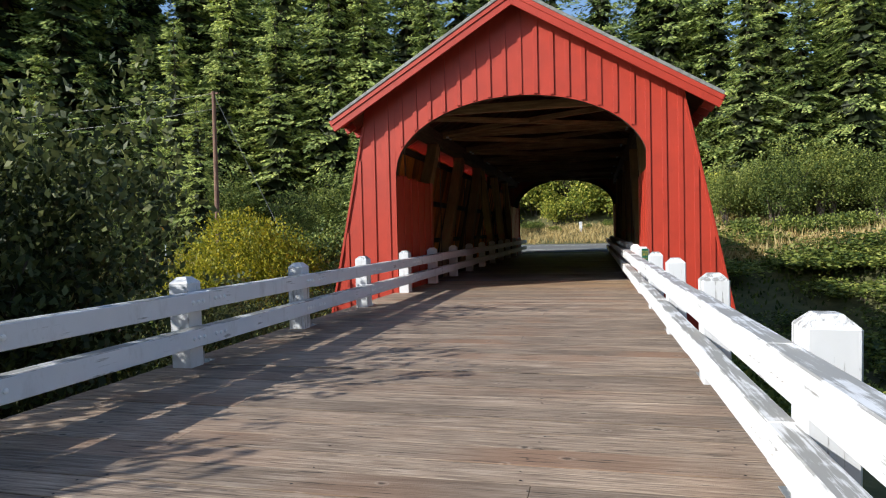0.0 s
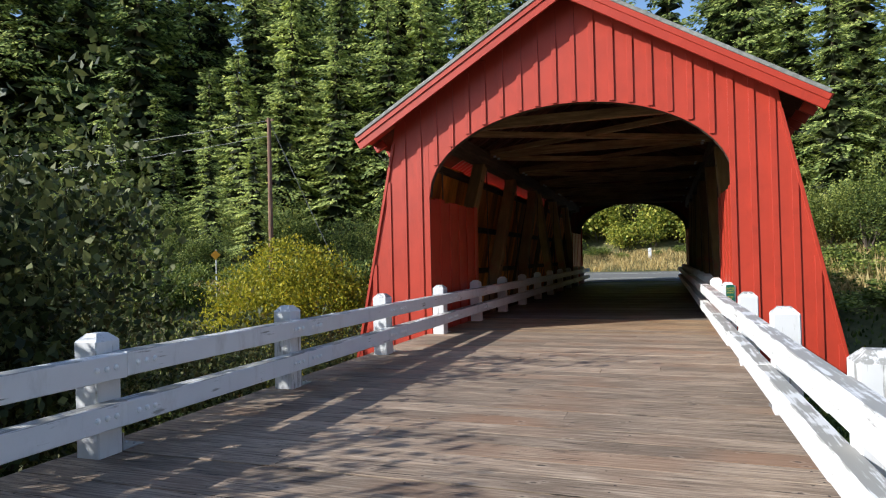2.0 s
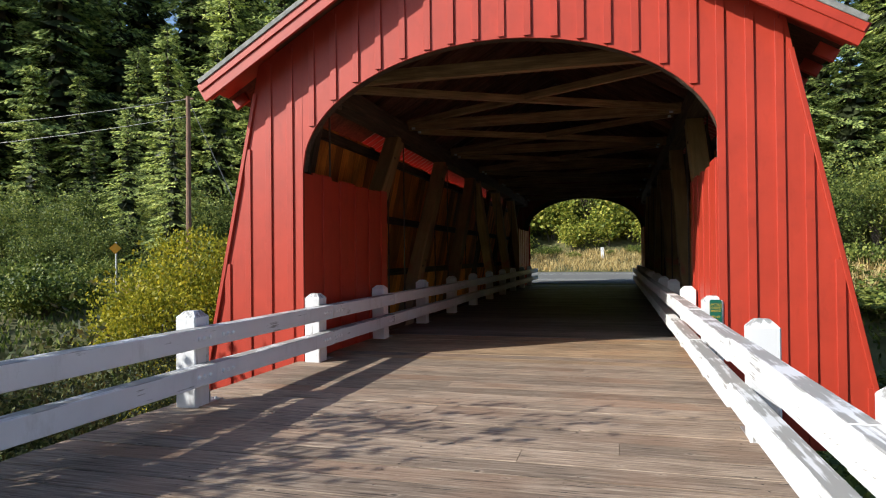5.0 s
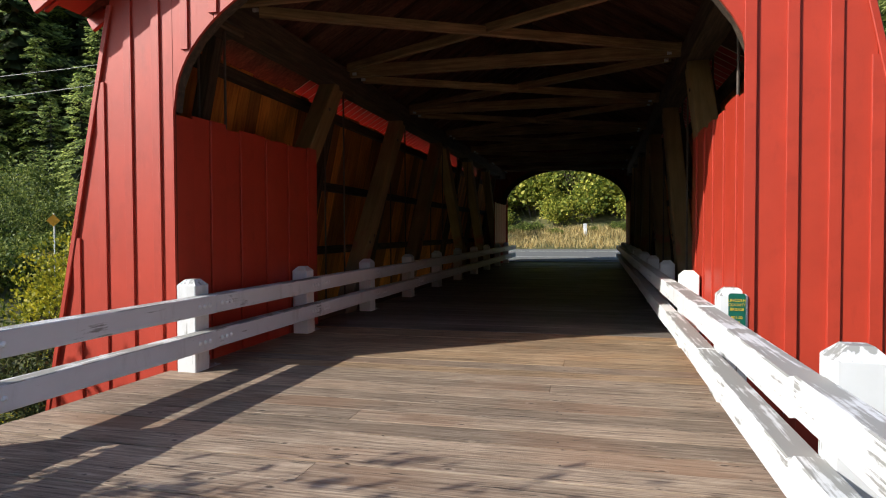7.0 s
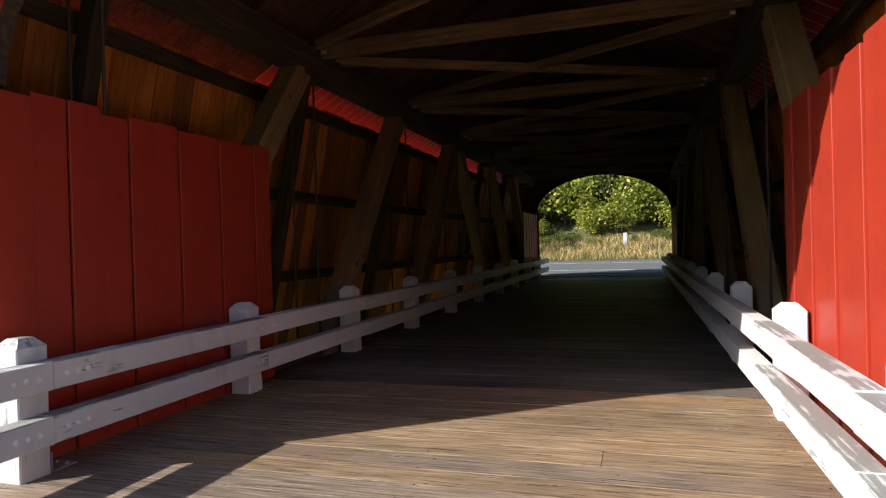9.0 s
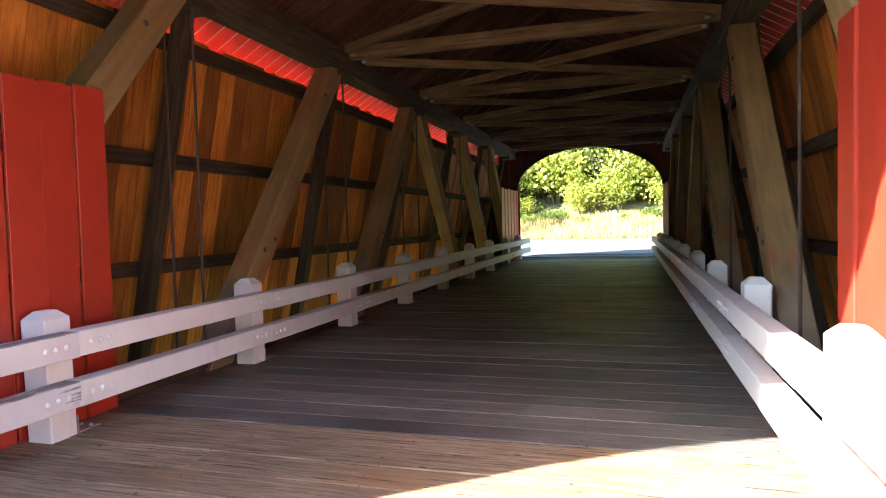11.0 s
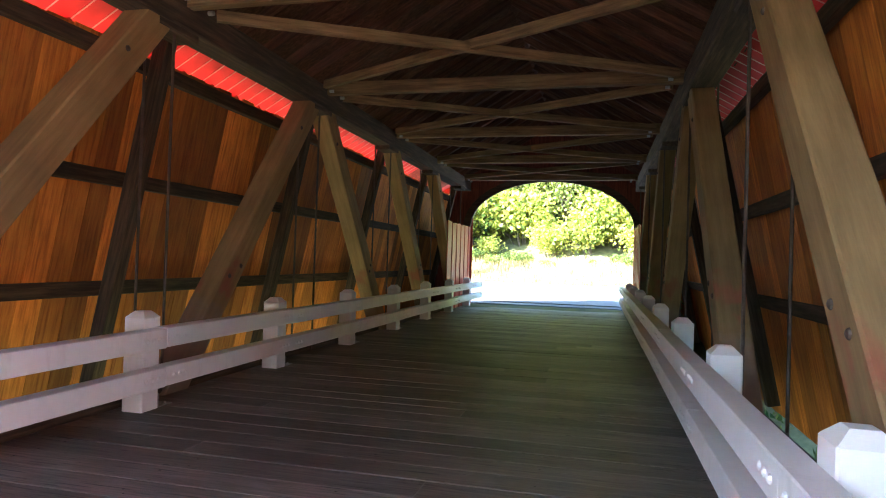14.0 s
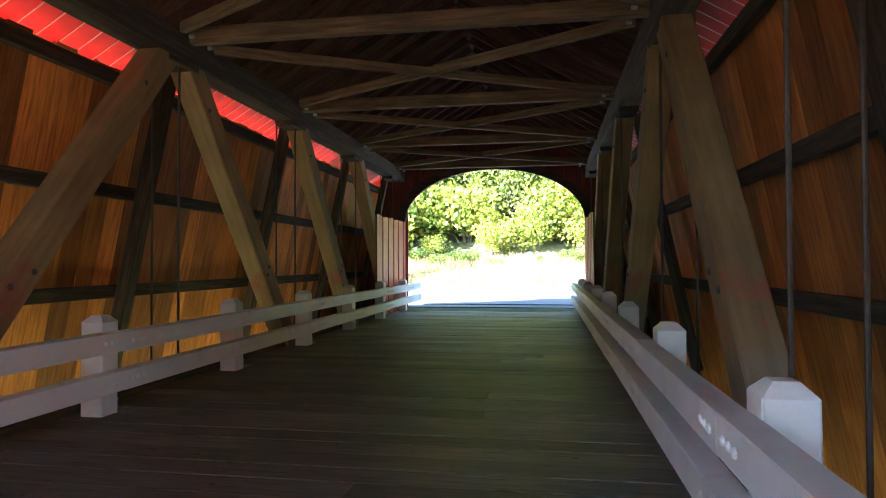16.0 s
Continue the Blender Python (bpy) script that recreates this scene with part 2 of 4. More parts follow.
WILLOW_DARK = leaf("willow_leaves", [(0.1, (0.03, 0.042, 0.015)), (0.5, (0.08, 0.105, 0.036)), (0.95, (0.3, 0.32, 0.11))], 0.32)
YELLOWING = leaf("yellowing_leaves", [(0.05, (0.1, 0.13, 0.015)), (0.5, (0.35, 0.34, 0.025)), (0.92, (0.62, 0.52, 0.04))], 0.4)
MAPLE = leaf("maple_leaves", [(0.08, (0.035, 0.08, 0.016)), (0.45, (0.26, 0.32, 0.05)), (0.85, (0.68, 0.63, 0.12))], 0.42)
BROADLEAF = leaf("alder_leaves", [(0.1, (0.045, 0.075, 0.02)), (0.5, (0.17, 0.22, 0.05)), (0.92, (0.42, 0.44, 0.11))], 0.35)
BRAMBLE = leaf("bramble_leaves", [(0.1, (0.035, 0.065, 0.014)), (0.5, (0.15, 0.2, 0.04)), (0.92, (0.4, 0.42, 0.1))], 0.3)
# far darker than the outer needles: the shade inside a crown as colour
CONIFER_SHADE = leaf("conifer_inner_shade", [(0.1, (0.018, 0.026, 0.01)), (0.9, (0.05, 0.06, 0.022))], 0.1)
DRY_GRASS = leaf("dry_grass", [(0.1, (0.36, 0.25, 0.1)), (0.5, (0.62, 0.48, 0.22)), (0.92, (0.78, 0.66, 0.34))], 0.35)
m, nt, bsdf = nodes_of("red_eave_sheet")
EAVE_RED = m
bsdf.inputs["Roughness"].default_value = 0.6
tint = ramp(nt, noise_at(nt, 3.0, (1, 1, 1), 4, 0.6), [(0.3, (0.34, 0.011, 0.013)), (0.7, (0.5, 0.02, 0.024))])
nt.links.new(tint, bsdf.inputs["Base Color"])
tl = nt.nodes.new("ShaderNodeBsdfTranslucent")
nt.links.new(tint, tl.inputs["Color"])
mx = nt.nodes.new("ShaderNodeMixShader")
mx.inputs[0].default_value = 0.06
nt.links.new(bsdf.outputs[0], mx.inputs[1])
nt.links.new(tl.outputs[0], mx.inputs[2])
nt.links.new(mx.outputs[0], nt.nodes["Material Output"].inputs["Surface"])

SEAM = leaf("pale_seam", [(0.2, (0.7, 0.5, 0.5)), (0.8, (0.8, 0.62, 0.6))], 0.12)


# ---- makers ----
def mesh_of(name, verts, faces, mats, slots=None):
    me = bpy.data.meshes.new(name)
    me.from_pydata([tuple(v) for v in verts], [], faces)
    for mt in mats if isinstance(mats, (list, tuple)) else [mats]:
        me.materials.append(mt)
    if slots:
        for p, s in zip(me.polygons, slots):
            p.material_index = s
    me.update()
    return me


def place(ob, parent, world_m):
    if parent is not None:
        ob.parent = parent
        up = parent
        base = Matrix.Identity(4)
        while up is not None:
            base = up.matrix_basis @ base
            up = up.parent
        ob.matrix_basis = base.inverted() @ world_m
    else:
        ob.matrix_basis = world_m
    return ob


def part(name, me, parent, world_m=Matrix.Identity(4), label=""):
    """One mesh object under a thing or a part, at a pose in the world."""
    ob = place(new(name, me), parent, world_m)
    return tagged(ob, label) if label else ob


def thing(name, at, label, category, group="", kind=""):
    ob = new(name)
    ob.empty_display_size = 0.2
    ob.matrix_basis = Matrix.Translation(at)
    return tagged(ob, label, category, group, kind)


PRISMS = {}


def prism(length, w, h, mat, c=0.006):
    """A timber along local x, centred on its section, with eased edges."""
    key = (round(length, 3), round(w, 3), round(h, 3), mat.name, c)
    if key not in PRISMS:
        a, b = w / 2, h / 2
        ring = [(-a + c, -b), (a - c, -b), (a, -b + c), (a, b - c), (a - c, b), (-a + c, b), (-a, b - c), (-a, -b + c)]
        verts = [(0, y, z) for y, z in ring] + [(length, y, z) for y, z in ring]
        faces = [tuple(reversed(range(8))), tuple(range(8, 16))] + [(i, (i + 1) % 8, 8 + (i + 1) % 8, 8 + i) for i in range(8)]
        PRISMS[key] = mesh_of("timber", verts, faces, mat)
    return PRISMS[key]


def along(p0, p1, up=(0, 0, 1)):
    p0, p1 = Vector(p0), Vector(p1)
    x = (p1 - p0).normalized()
    y = Vector(up).cross(x).normalized()
    z = x.cross(y)
    m = Matrix((x, y, z)).transposed().to_4x4()
    m.translation = p0
    return m


def beam(name, p0, p1, w, h, mat, parent, label="", up=(0, 0, 1), c=0.006):
    return part(name, prism((Vector(p1) - Vector(p0)).length, w, h, mat, c), parent, along(p0, p1, up), label)


def tube(path, radii, sides, mat, name="tube"):
    """A round tapering bar through the points of a path."""
    verts, faces = [], []
    path = [Vector(p) for p in path]
    for i, (p, r) in enumerate(zip(path, radii)):
        d = (path[min(i + 1, len(path) - 1)] - path[max(i - 1, 0)]).normalized()
        u = d.cross(Vector((0.31, 0.95, 0.1))).normalized()
        v = d.cross(u)
        for k in range(sides):
            a = 2 * math.pi * k / sides
            verts.append(p + (u * math.cos(a) + v * math.sin(a)) * r)
    for i in range(len(path) - 1):
        for k in range(sides):
            n = (k + 1) % sides
            faces.append((i * sides + k, i * sides + n, (i + 1) * sides + n, (i + 1) * sides + k))
    faces += [tuple(reversed(range(sides))), tuple(range((len(path) - 1) * sides, len(path) * sides))]
    return mesh_of(name, verts, faces, mat)


def slab(outline, axis, a, b, mats, slots=None, name="slab"):
    """A closed outline in the x-z plane (axis y) or x-y plane (axis z), from a to b across it."""
    n = len(outline)
    if axis == "y":
        verts = [(x, a, z) for x, z in outline] + [(x, b, z) for x, z in outline]
    else:
        verts = [(x, y, a) for x, y in outline] + [(x, y, b) for x, y in outline]
    faces = [tuple(range(n)), tuple(reversed(range(n, 2 * n)))] + [(i, n + i, n + (i + 1) % n, (i + 1) % n) for i in range(n)]
    me = mesh_of(name, verts, faces, mats, slots)
    bm = bmesh.new()
    bm.from_mesh(me)
    bmesh.ops.recalc_face_normals(bm, faces=bm.faces)
    bm.to_mesh(me)
    bm.free()
    return me


# ---- ground ----
def smooth(a, b, x):
    t = min(1.0, max(0.0, (x - a) / (b - a)))
    return t * t * (3 - 2 * t)


def road_z(x):
    return 0.065 * max(0.0, min(x, 40.0) - 4.0)


def ground_z(x, y):
    """Height of the land: a creek under the bridge, a road across its far end, wooded hills beyond."""
    near = smooth(-8.0, -15.0, y)
    far = smooth(7.0, 23.0, y)
    low = -3.4 + 0.5 * noise.noise(Vector((x * 0.12, y * 0.12, 0)))
    low += 2.1 * smooth(-17.0, -25.0, x) * smooth(-1.0, 9.0, y) + 1.4 * smooth(8.0, 15.0, x) * smooth(-4.0, 8.0, y)
    z = low + (0.05 - low) * max(near * smooth(9.0, 4.5, abs(x)) * 0.86, far)
    if y < 0:
        z = max(z, low + (1.2 + 0.02 * abs(x)) * smooth(-5, -16, y))
    d = max(y - 42.5, (-x - 48.0) * smooth(8.0, 26.0, y), (x - 48.0))
    if d > 0:
        z += min(24.0, 0.25 * min(d, 6.0) + 0.42 * max(0.0, d - 6.0))
    z += road_z(x) * smooth(12.0, 24.0, y)
    flat = smooth(22.5, 24.0, y) * smooth(43.0, 42.0, y) * smooth(64, 50, abs(x))
    return z * (1 - flat) + (road_z(x) - 0.03) * flat + (1 - flat) * 0.15 * noise.noise(Vector((x * 0.7, y * 0.7, 3)))


def axis_steps():
    inner = [i * 1.25 for i in range(-56, 57)]
    outer = [72, 76, 82, 90, 100, 115, 135, 170, 230, 330, 500, 900, 1800]
    return [-v for v in reversed(outer)] + inner + outer


GX, GY = axis_steps(), [v + 15 for v in axis_steps()]
g_verts = [(x, y, ground_z(x, y)) for y in GY for x in GX]
g_faces = [(j * len(GX) + i, j * len(GX) + i + 1, (j + 1) * len(GX) + i + 1, (j + 1) * len(GX) + i) for j in range(len(GY) - 1) for i in range(len(GX) - 1)]
g_me = mesh_of("ground", g_verts, g_faces, GROUND)
for p in g_me.polygons:
    p.use_smooth = True
tagged(new("ground", g_me), "grassy valley ground and wooded hillside soil", "ground", kind="structure")

RX = [-60, -20, 0, 4, 10, 20, 40, 60]


def strip(y0, y1, up, mat, name):
    v = [(x, yy, road_z(x) + up + dz) for dz in (0.0, -0.25) for yy in (y0, y1) for x in RX]
    n = len(RX)
    f = []
    for i in range(n - 1):
        f += [(i, i + 1, n + i + 1, n + i), (2 * n + i, 3 * n + i, 3 * n + i + 1, 2 * n + i + 1), (i, 2 * n + i, 2 * n + i + 1, i + 1), (n + i, n + i + 1, 3 * n + i + 1, 3 * n + i)]
    return mesh_of(name, v, f, mat)


road = tagged(new("road", strip(24.2, 41.8, 0.06, ASPHALT, "road")), "pale worn asphalt road crossing the bridge end", "road", kind="structure")
for yy in (27.3, 36.9):
    line = new("road_line", strip(yy, yy + 0.12, 0.066, LINE_PAINT, "road_line"))
    tagged(line, "thin white painted road edge line", "road marking", kind="structure")
apron = tagged(new("pavement", slab([(-3.0, 23.25), (3.0, 23.25), (6, 24.19), (-6, 24.19)], "z", -0.4, 0.03, ASPHALT)), "asphalt apron between deck and road", "pavement", kind="structure")

approach = new("road", slab([(-2.9, -70), (2.9, -70), (2.9, -22.05), (-2.9, -22.05)], "z", -0.5, -0.01, ASPHALT))
tagged(approach, "narrow asphalt approach road behind the deck", "road", kind="structure")

# ---- bridge shape ----
L, HALF, SPRING, RISE = 23.0, 2.6, 2.55, 1.5
PITCH = 0.6
RIDGE = 5.97
NODES = [1.05, 4.5, 7.95, 11.4, 14.85, 18.3, 21.75]


def arch(x):
    return SPRING + RISE * math.sqrt(max(0.0, 1 - (x / HALF) ** 2))


def rake(x):
    return RIDGE - PITCH * abs(x)


def flare(z):
    return 3.32 + (3.6 - z) * 0.205


def portal(name, y0, y1, label):
    """A gable wall of upright boards with an arched opening; y0 is its outer face."""
    wall = thing(name, (0, y0, 0), label, "wall", kind="structure")
    seams = [-4.07, -3.74, -3.42, -3.1, -2.78, -2.455, -2.14, -1.82, -1.51, -1.18, -0.85, -0.54, -0.22, 0.1, 0.42, 0.74, 1.05, 1.36, 1.67, 1.98, 2.3, 2.58, 2.88, 3.18, 3.46, 3.74, 4.02]
    if y0 > 1:
        seams = [-v for v in reversed(seams)]
    edges = sorted([-4.25, -HALF, HALF, 4.25] + [v for v in seams if abs(abs(v) - HALF) > 0.03])
    out = -1 if y1 > y0 else 1
    for x0, x1 in zip(edges[:-1], edges[1:]):
        g0 = g1 = 0.0 if abs(abs(x0) - HALF) < 0.01 or abs(abs(x1) - HALF) < 0.01 else 0.003
        xs = [x0 + g0 + (x1 - x0 - g0 - g1) * k / 4 for k in range(5)]
        inside = abs((x0 + x1) / 2) < HALF
        low = [(x, arch(x) if inside else -0.75) for x in xs]
        high = []
        for x in xs:
            top = rake(x) - 0.02
            if abs(x) > 3.32:
                top = min(top, 3.6 - (abs(x) - 3.32) / 0.205)
            high.append((x, max(top, -0.7)))
        wob = random.uniform(-0.004, 0.004)
        part("board", slab(low + high[::-1], "y", y0 + wob, y1, [RED, RAFTER], [0, 1] + [0] * (2 * len(xs))), wall)
        wide = {xs[0]: x0, xs[-1]: x1}
        back = [(wide.get(x, x), z) for x, z in low + high[::-1]]
        part("backing_board", slab(back, "y", y1 - out * 0.002, y1 - out * 0.018, RED_BACK), wall)
    for x in seams:
        foot = arch(x + 0.045 * (1 if x < 0 else -1)) + 0.02 if abs(x) < HALF - 0.06 else -0.72
        top = rake(x) - 0.1 if abs(x) < 3.3 else 3.6 - (abs(x) + 0.05 - 3.32) / 0.205
        if top - foot < 0.15:
            continue
        lean = random.uniform(-0.004, 0.004)
        beam("batten", (x + lean, y0 + out * 0.0115, foot), (x, y0 + out * 0.0115, top), 0.085 + random.uniform(-0.006, 0.006), 0.024, RED_BATTEN, wall, up=(0, 1, 0), c=0.002)
    for s in (-1, 1):
        beam("corner_board", (s * (flare(-0.75) - 0.02), y0 + out * 0.02, -0.75), (s * (flare(3.62) - 0.02), y0 + out * 0.02, 3.62), 0.055, 0.03, RED_X, wall, up=(0, 1, 0))
    return wall


portal("wall_south", 0.0, 0.03, "red board-and-batten gable wall with arched opening")
portal("wall_north", 23.0, 22.97, "red board-and-batten far gable wall with arched opening")

# arched timber rims behind the portal boards
for nm, y in (("arch_rim", 0.09), ("arch_rim", 22.91)):
    pts = [(HALF * math.cos(a), SPRING + RISE * math.sin(a)) for a in [math.pi * k / 20 for k in range(21)]]
    outer = [(x * 1.09, SPRING + (z - SPRING) * 1.15) for x, z in pts]
    tagged(new(nm, slab(pts + outer[::-1], "y", y - 0.055, y + 0.055, DARK_TIMBER)), "dark curved timber rim behind the arched opening", "arch rim", "arched rims", "structure")

# side walls: raw inside, painted outside, leaning out towards the foot
for s, nm in ((-1, "wall_west"), (1, "wall_east")):
    wall = thing(nm, (s * 4, 11.5, 0), "tall cedar board side wall, raw inside and red outside", "wall", kind="structure")
    n = 79
    bw = (L - 0.1) / n
    zb, zt = -0.62, 3.57
    xb, xt = flare(zb) - 0.05, flare(zt) - 0.05
    ln = math.hypot(xb - xt, zt - zb)
    me = {}
    for k in range(4):
        hb = ln + (-0.015, 0.0, 0.01, 0.015)[k]
        w = bw - 0.005 - 0.003 * (k % 2)
        v = [(-w / 2, 0, 0), (w / 2, 0, 0), (w / 2, 0.024, 0), (-w / 2, 0.024, 0), (-w / 2, 0, hb), (w / 2, 0, hb), (w / 2, 0.024, hb), (-w / 2, 0.024, hb)]
        f = [(0, 1, 5, 4), (2, 3, 7, 6), (1, 2, 6, 5), (3, 0, 4, 7), (4, 5, 6, 7), (3, 2, 1, 0)]
        me[k] = mesh_of("board", v, f, [SIDING, RED], [0, 1, 0, 0, 1, 1])
    zax = Vector((s * (xt - xb), 0, zt - zb)).normalized()
    xax = Vector((0, -s, 0))
    yax = zax.cross(xax)
    for i in range(n):
        m4 = Matrix((xax, yax, zax)).transposed().to_4x4()
        m4.translation = (s * (xb + random.uniform(0, 0.006)), 0.05 + bw * (i + 0.5), zb)
        part("board", me[random.randrange(4)], wall, m4)
    # added sheet outside the boards, keeps daylight out of their joints
    back = slab([(0.06, 0.0), (22.94, 0.0), (22.94, ln), (0.06, ln)], "z", 0, 0.01, RED, name="backing_sheet")
    mb = Matrix((Vector((0, 1, 0)), zax, Vector((0, 1, 0)).cross(zax))).transposed().to_4x4()
    mb.translation = (s * (xb + 0.05), 0, zb)
    part("backing_sheet", back, wall, mb, "added red sheet that stops light between the boards")
    for z in (1.02, 2.2, 3.42):
        x = s * (flare(z) - 0.13)
        beam("girt", (x, 0.1, z), (x, 22.9, z), 0.1, 0.155, DARK_TIMBER, wall, "dark horizontal girt")
    for y in NODES:
        beam("wall_strut", (s * 3.85, y + 0.25, -0.35), (s * 2.98, y + 0.25, 3.72), 0.16, 0.16, DARK_TIMBER, wall, "dark leaning wall strut", up=(0, 1, 0))
    # short upright panels lining each portal
    for y0, y1 in ((0.035, 3.24), (19.76, 22.965)):
        lining = thing("portal_lining", (s * 2.6, (y0 + y1) / 2, 0), "waist-to-head-high red board panel lining the portal side", "wall panel", "portal lining panels")
        n2 = 11
        for i in range(n2):
            a = y0 + (y1 - y0) * i / n2
            w = (y1 - y0) / n2
            top = SPRING + random.uniform(-0.035, 0.02)
            xo = s * (HALF + (0.016 if i % 2 else 0.0))
            beam("board", (xo + s * 0.015, a + w / 2, -0.3), (xo + s * 0.015, a + w / 2, top), w - 0.012, 0.028, RED_X, lining, up=(s, 0, 0), c=0.004)
        for z in (0.6, 2.2):
            beam("rail", (s * 2.69, y0 + 0.02, z), (s * 2.69, y1, z), 0.09, 0.12, DARK_TIMBER, lining, "dark back rail")

# ---- trusses ----
def dome(r, h):
    v, f = [], []
    for z, q in ((0, 1.0), (0.6, 0.8), (1.0, 0.3)):
        v += [(r * q * math.cos(k * math.pi / 4), r * q * math.sin(k * math.pi / 4), h * z) for k in range(8)]
    for i in range(2):
        f += [(i * 8 + k, i * 8 + (k + 1) % 8, i * 8 + 8 + (k + 1) % 8, i * 8 + 8 + k) for k in range(8)]
    return v, f + [tuple(range(16, 24))]


WASHER = mesh_of("washer", *dome(0.03, 0.018), ROD_STEEL)
for s in (-1, 1):
    truss = thing("bridge_truss", (s * 2.8, 11.4, 0), "weathered brown timber truss with sloping braces and steel rods", "truss", "bridge trusses")
    beam("top_chord", (s * 2.78, 0.12, 3.9), (s * 2.78, 22.88, 3.9), 0.34, 0.34, DARK_TIMBER, truss, "dark heavy top chord", c=0.012)
    beam("bottom_chord", (s * 2.89, 0.12, -0.06), (s * 2.89, 22.88, -0.06), 0.38, 0.38, DARK_TIMBER, truss, "dark heavy bottom chord", c=0.012)
    for i in range(6):
        a, b = NODES[i], NODES[i + 1]
        if i < 3:
            p0, p1 = (a + 0.06, -0.14), (b - 0.26, 3.74)
        else:
            p0, p1 = (b - 0.06, -0.14), (a + 0.26, 3.74)
        beam("brace", (s * 2.78, p0[0], p0[1]), (s * 2.78, p1[0], p1[1]), 0.28, 0.31, BRACE, truss, up=(0, 0, 1), c=0.015)
    for i in range(6):
        lo_y, hi_y = (NODES[i] + 0.06, NODES[i + 1] - 0.26) if i < 3 else (NODES[i + 1] - 0.06, NODES[i] + 0.26)
        for q in (0.34, 0.37, 0.88):
            yq, zq = lo_y + (hi_y - lo_y) * q, -0.14 + 3.88 * q
            part("washer", WASHER, truss, Matrix.Translation((s * 2.639, yq + (0.07 if q == 0.37 else -0.07), zq)) @ pose(0, 0, 0, 0, -90 * s, 0), "dark steel washer")
    for y in NODES:
        for dx in (-0.1, 0.24):
            part("rod", tube([(0, 0, -0.5), (0, 0, 4.12)], [0.015, 0.015], 8, ROD_STEEL), truss, Matrix.Translation((s * (2.8 + dx), y, 0)), "dark steel tension rod")
        beam("block", (s * 2.78, y - 0.3, 3.7), (s * 2.78, y + 0.3, 3.7), 0.3, 0.1, DARK_TIMBER, truss, c=0.02)

# ---- roof ----
roof_frame = thing("roof_frame", (0, 11.5, 3.9), "bare weathered roof framing of tie beams, cross braces and rafters", "roof frame")
for y in NODES:
    beam("tie_beam", (-2.62, y + 0.12, 4.05), (2.62, y + 0.12, 4.05), 0.12, 0.19, ROOF_TIMBER, roof_frame)
    for s in (-1, 1):
        for dy in (-0.2, 0.2):
            part("bolt", tube([(0, 0, -0.03), (0, 0, 0.03)], [0.026, 0.026], 6, STEEL), roof_frame, Matrix.Translation((s * 2.42, y + dy, 3.93)) @ pose(0, 0, 0, 0, 90, 0), "galvanised bolt")
for a, b in zip(NODES[:-1], NODES[1:]):
    beam("cross_brace", (-2.5, a + 0.42, 3.99), (2.5, b - 0.25, 3.99), 0.08, 0.12, ROOF_TIMBER, roof_frame)
    beam("cross_brace", (2.5, a + 0.42, 4.02), (-2.5, b - 0.25, 4.02), 0.08, 0.12, ROOF_TIMBER, roof_frame)
OVER = 0.35
TIP = 3.86
for i in range(40):
    y = -0.32 + i * 0.607
    for s in (-1, 1):
        outside = y < 0 or y > 23
        e = 3.74 if outside else 2.96
        lo, hi = (s * e, y, rake(e) - 0.075), (s * 0.03, y, rake(0.03) - 0.075)
        beam("rafter", lo, hi, 0.045, 0.14, RED_X if outside else RAFTER, roof_frame)
        beam("rafter_tail", (s * 3.84, y + 0.05, rake(3.84) - 0.085), (s * 3.64, y + 0.05, rake(3.64) - 0.085), 0.05, 0.15, RED_X, roof_frame, "red painted rafter tail")
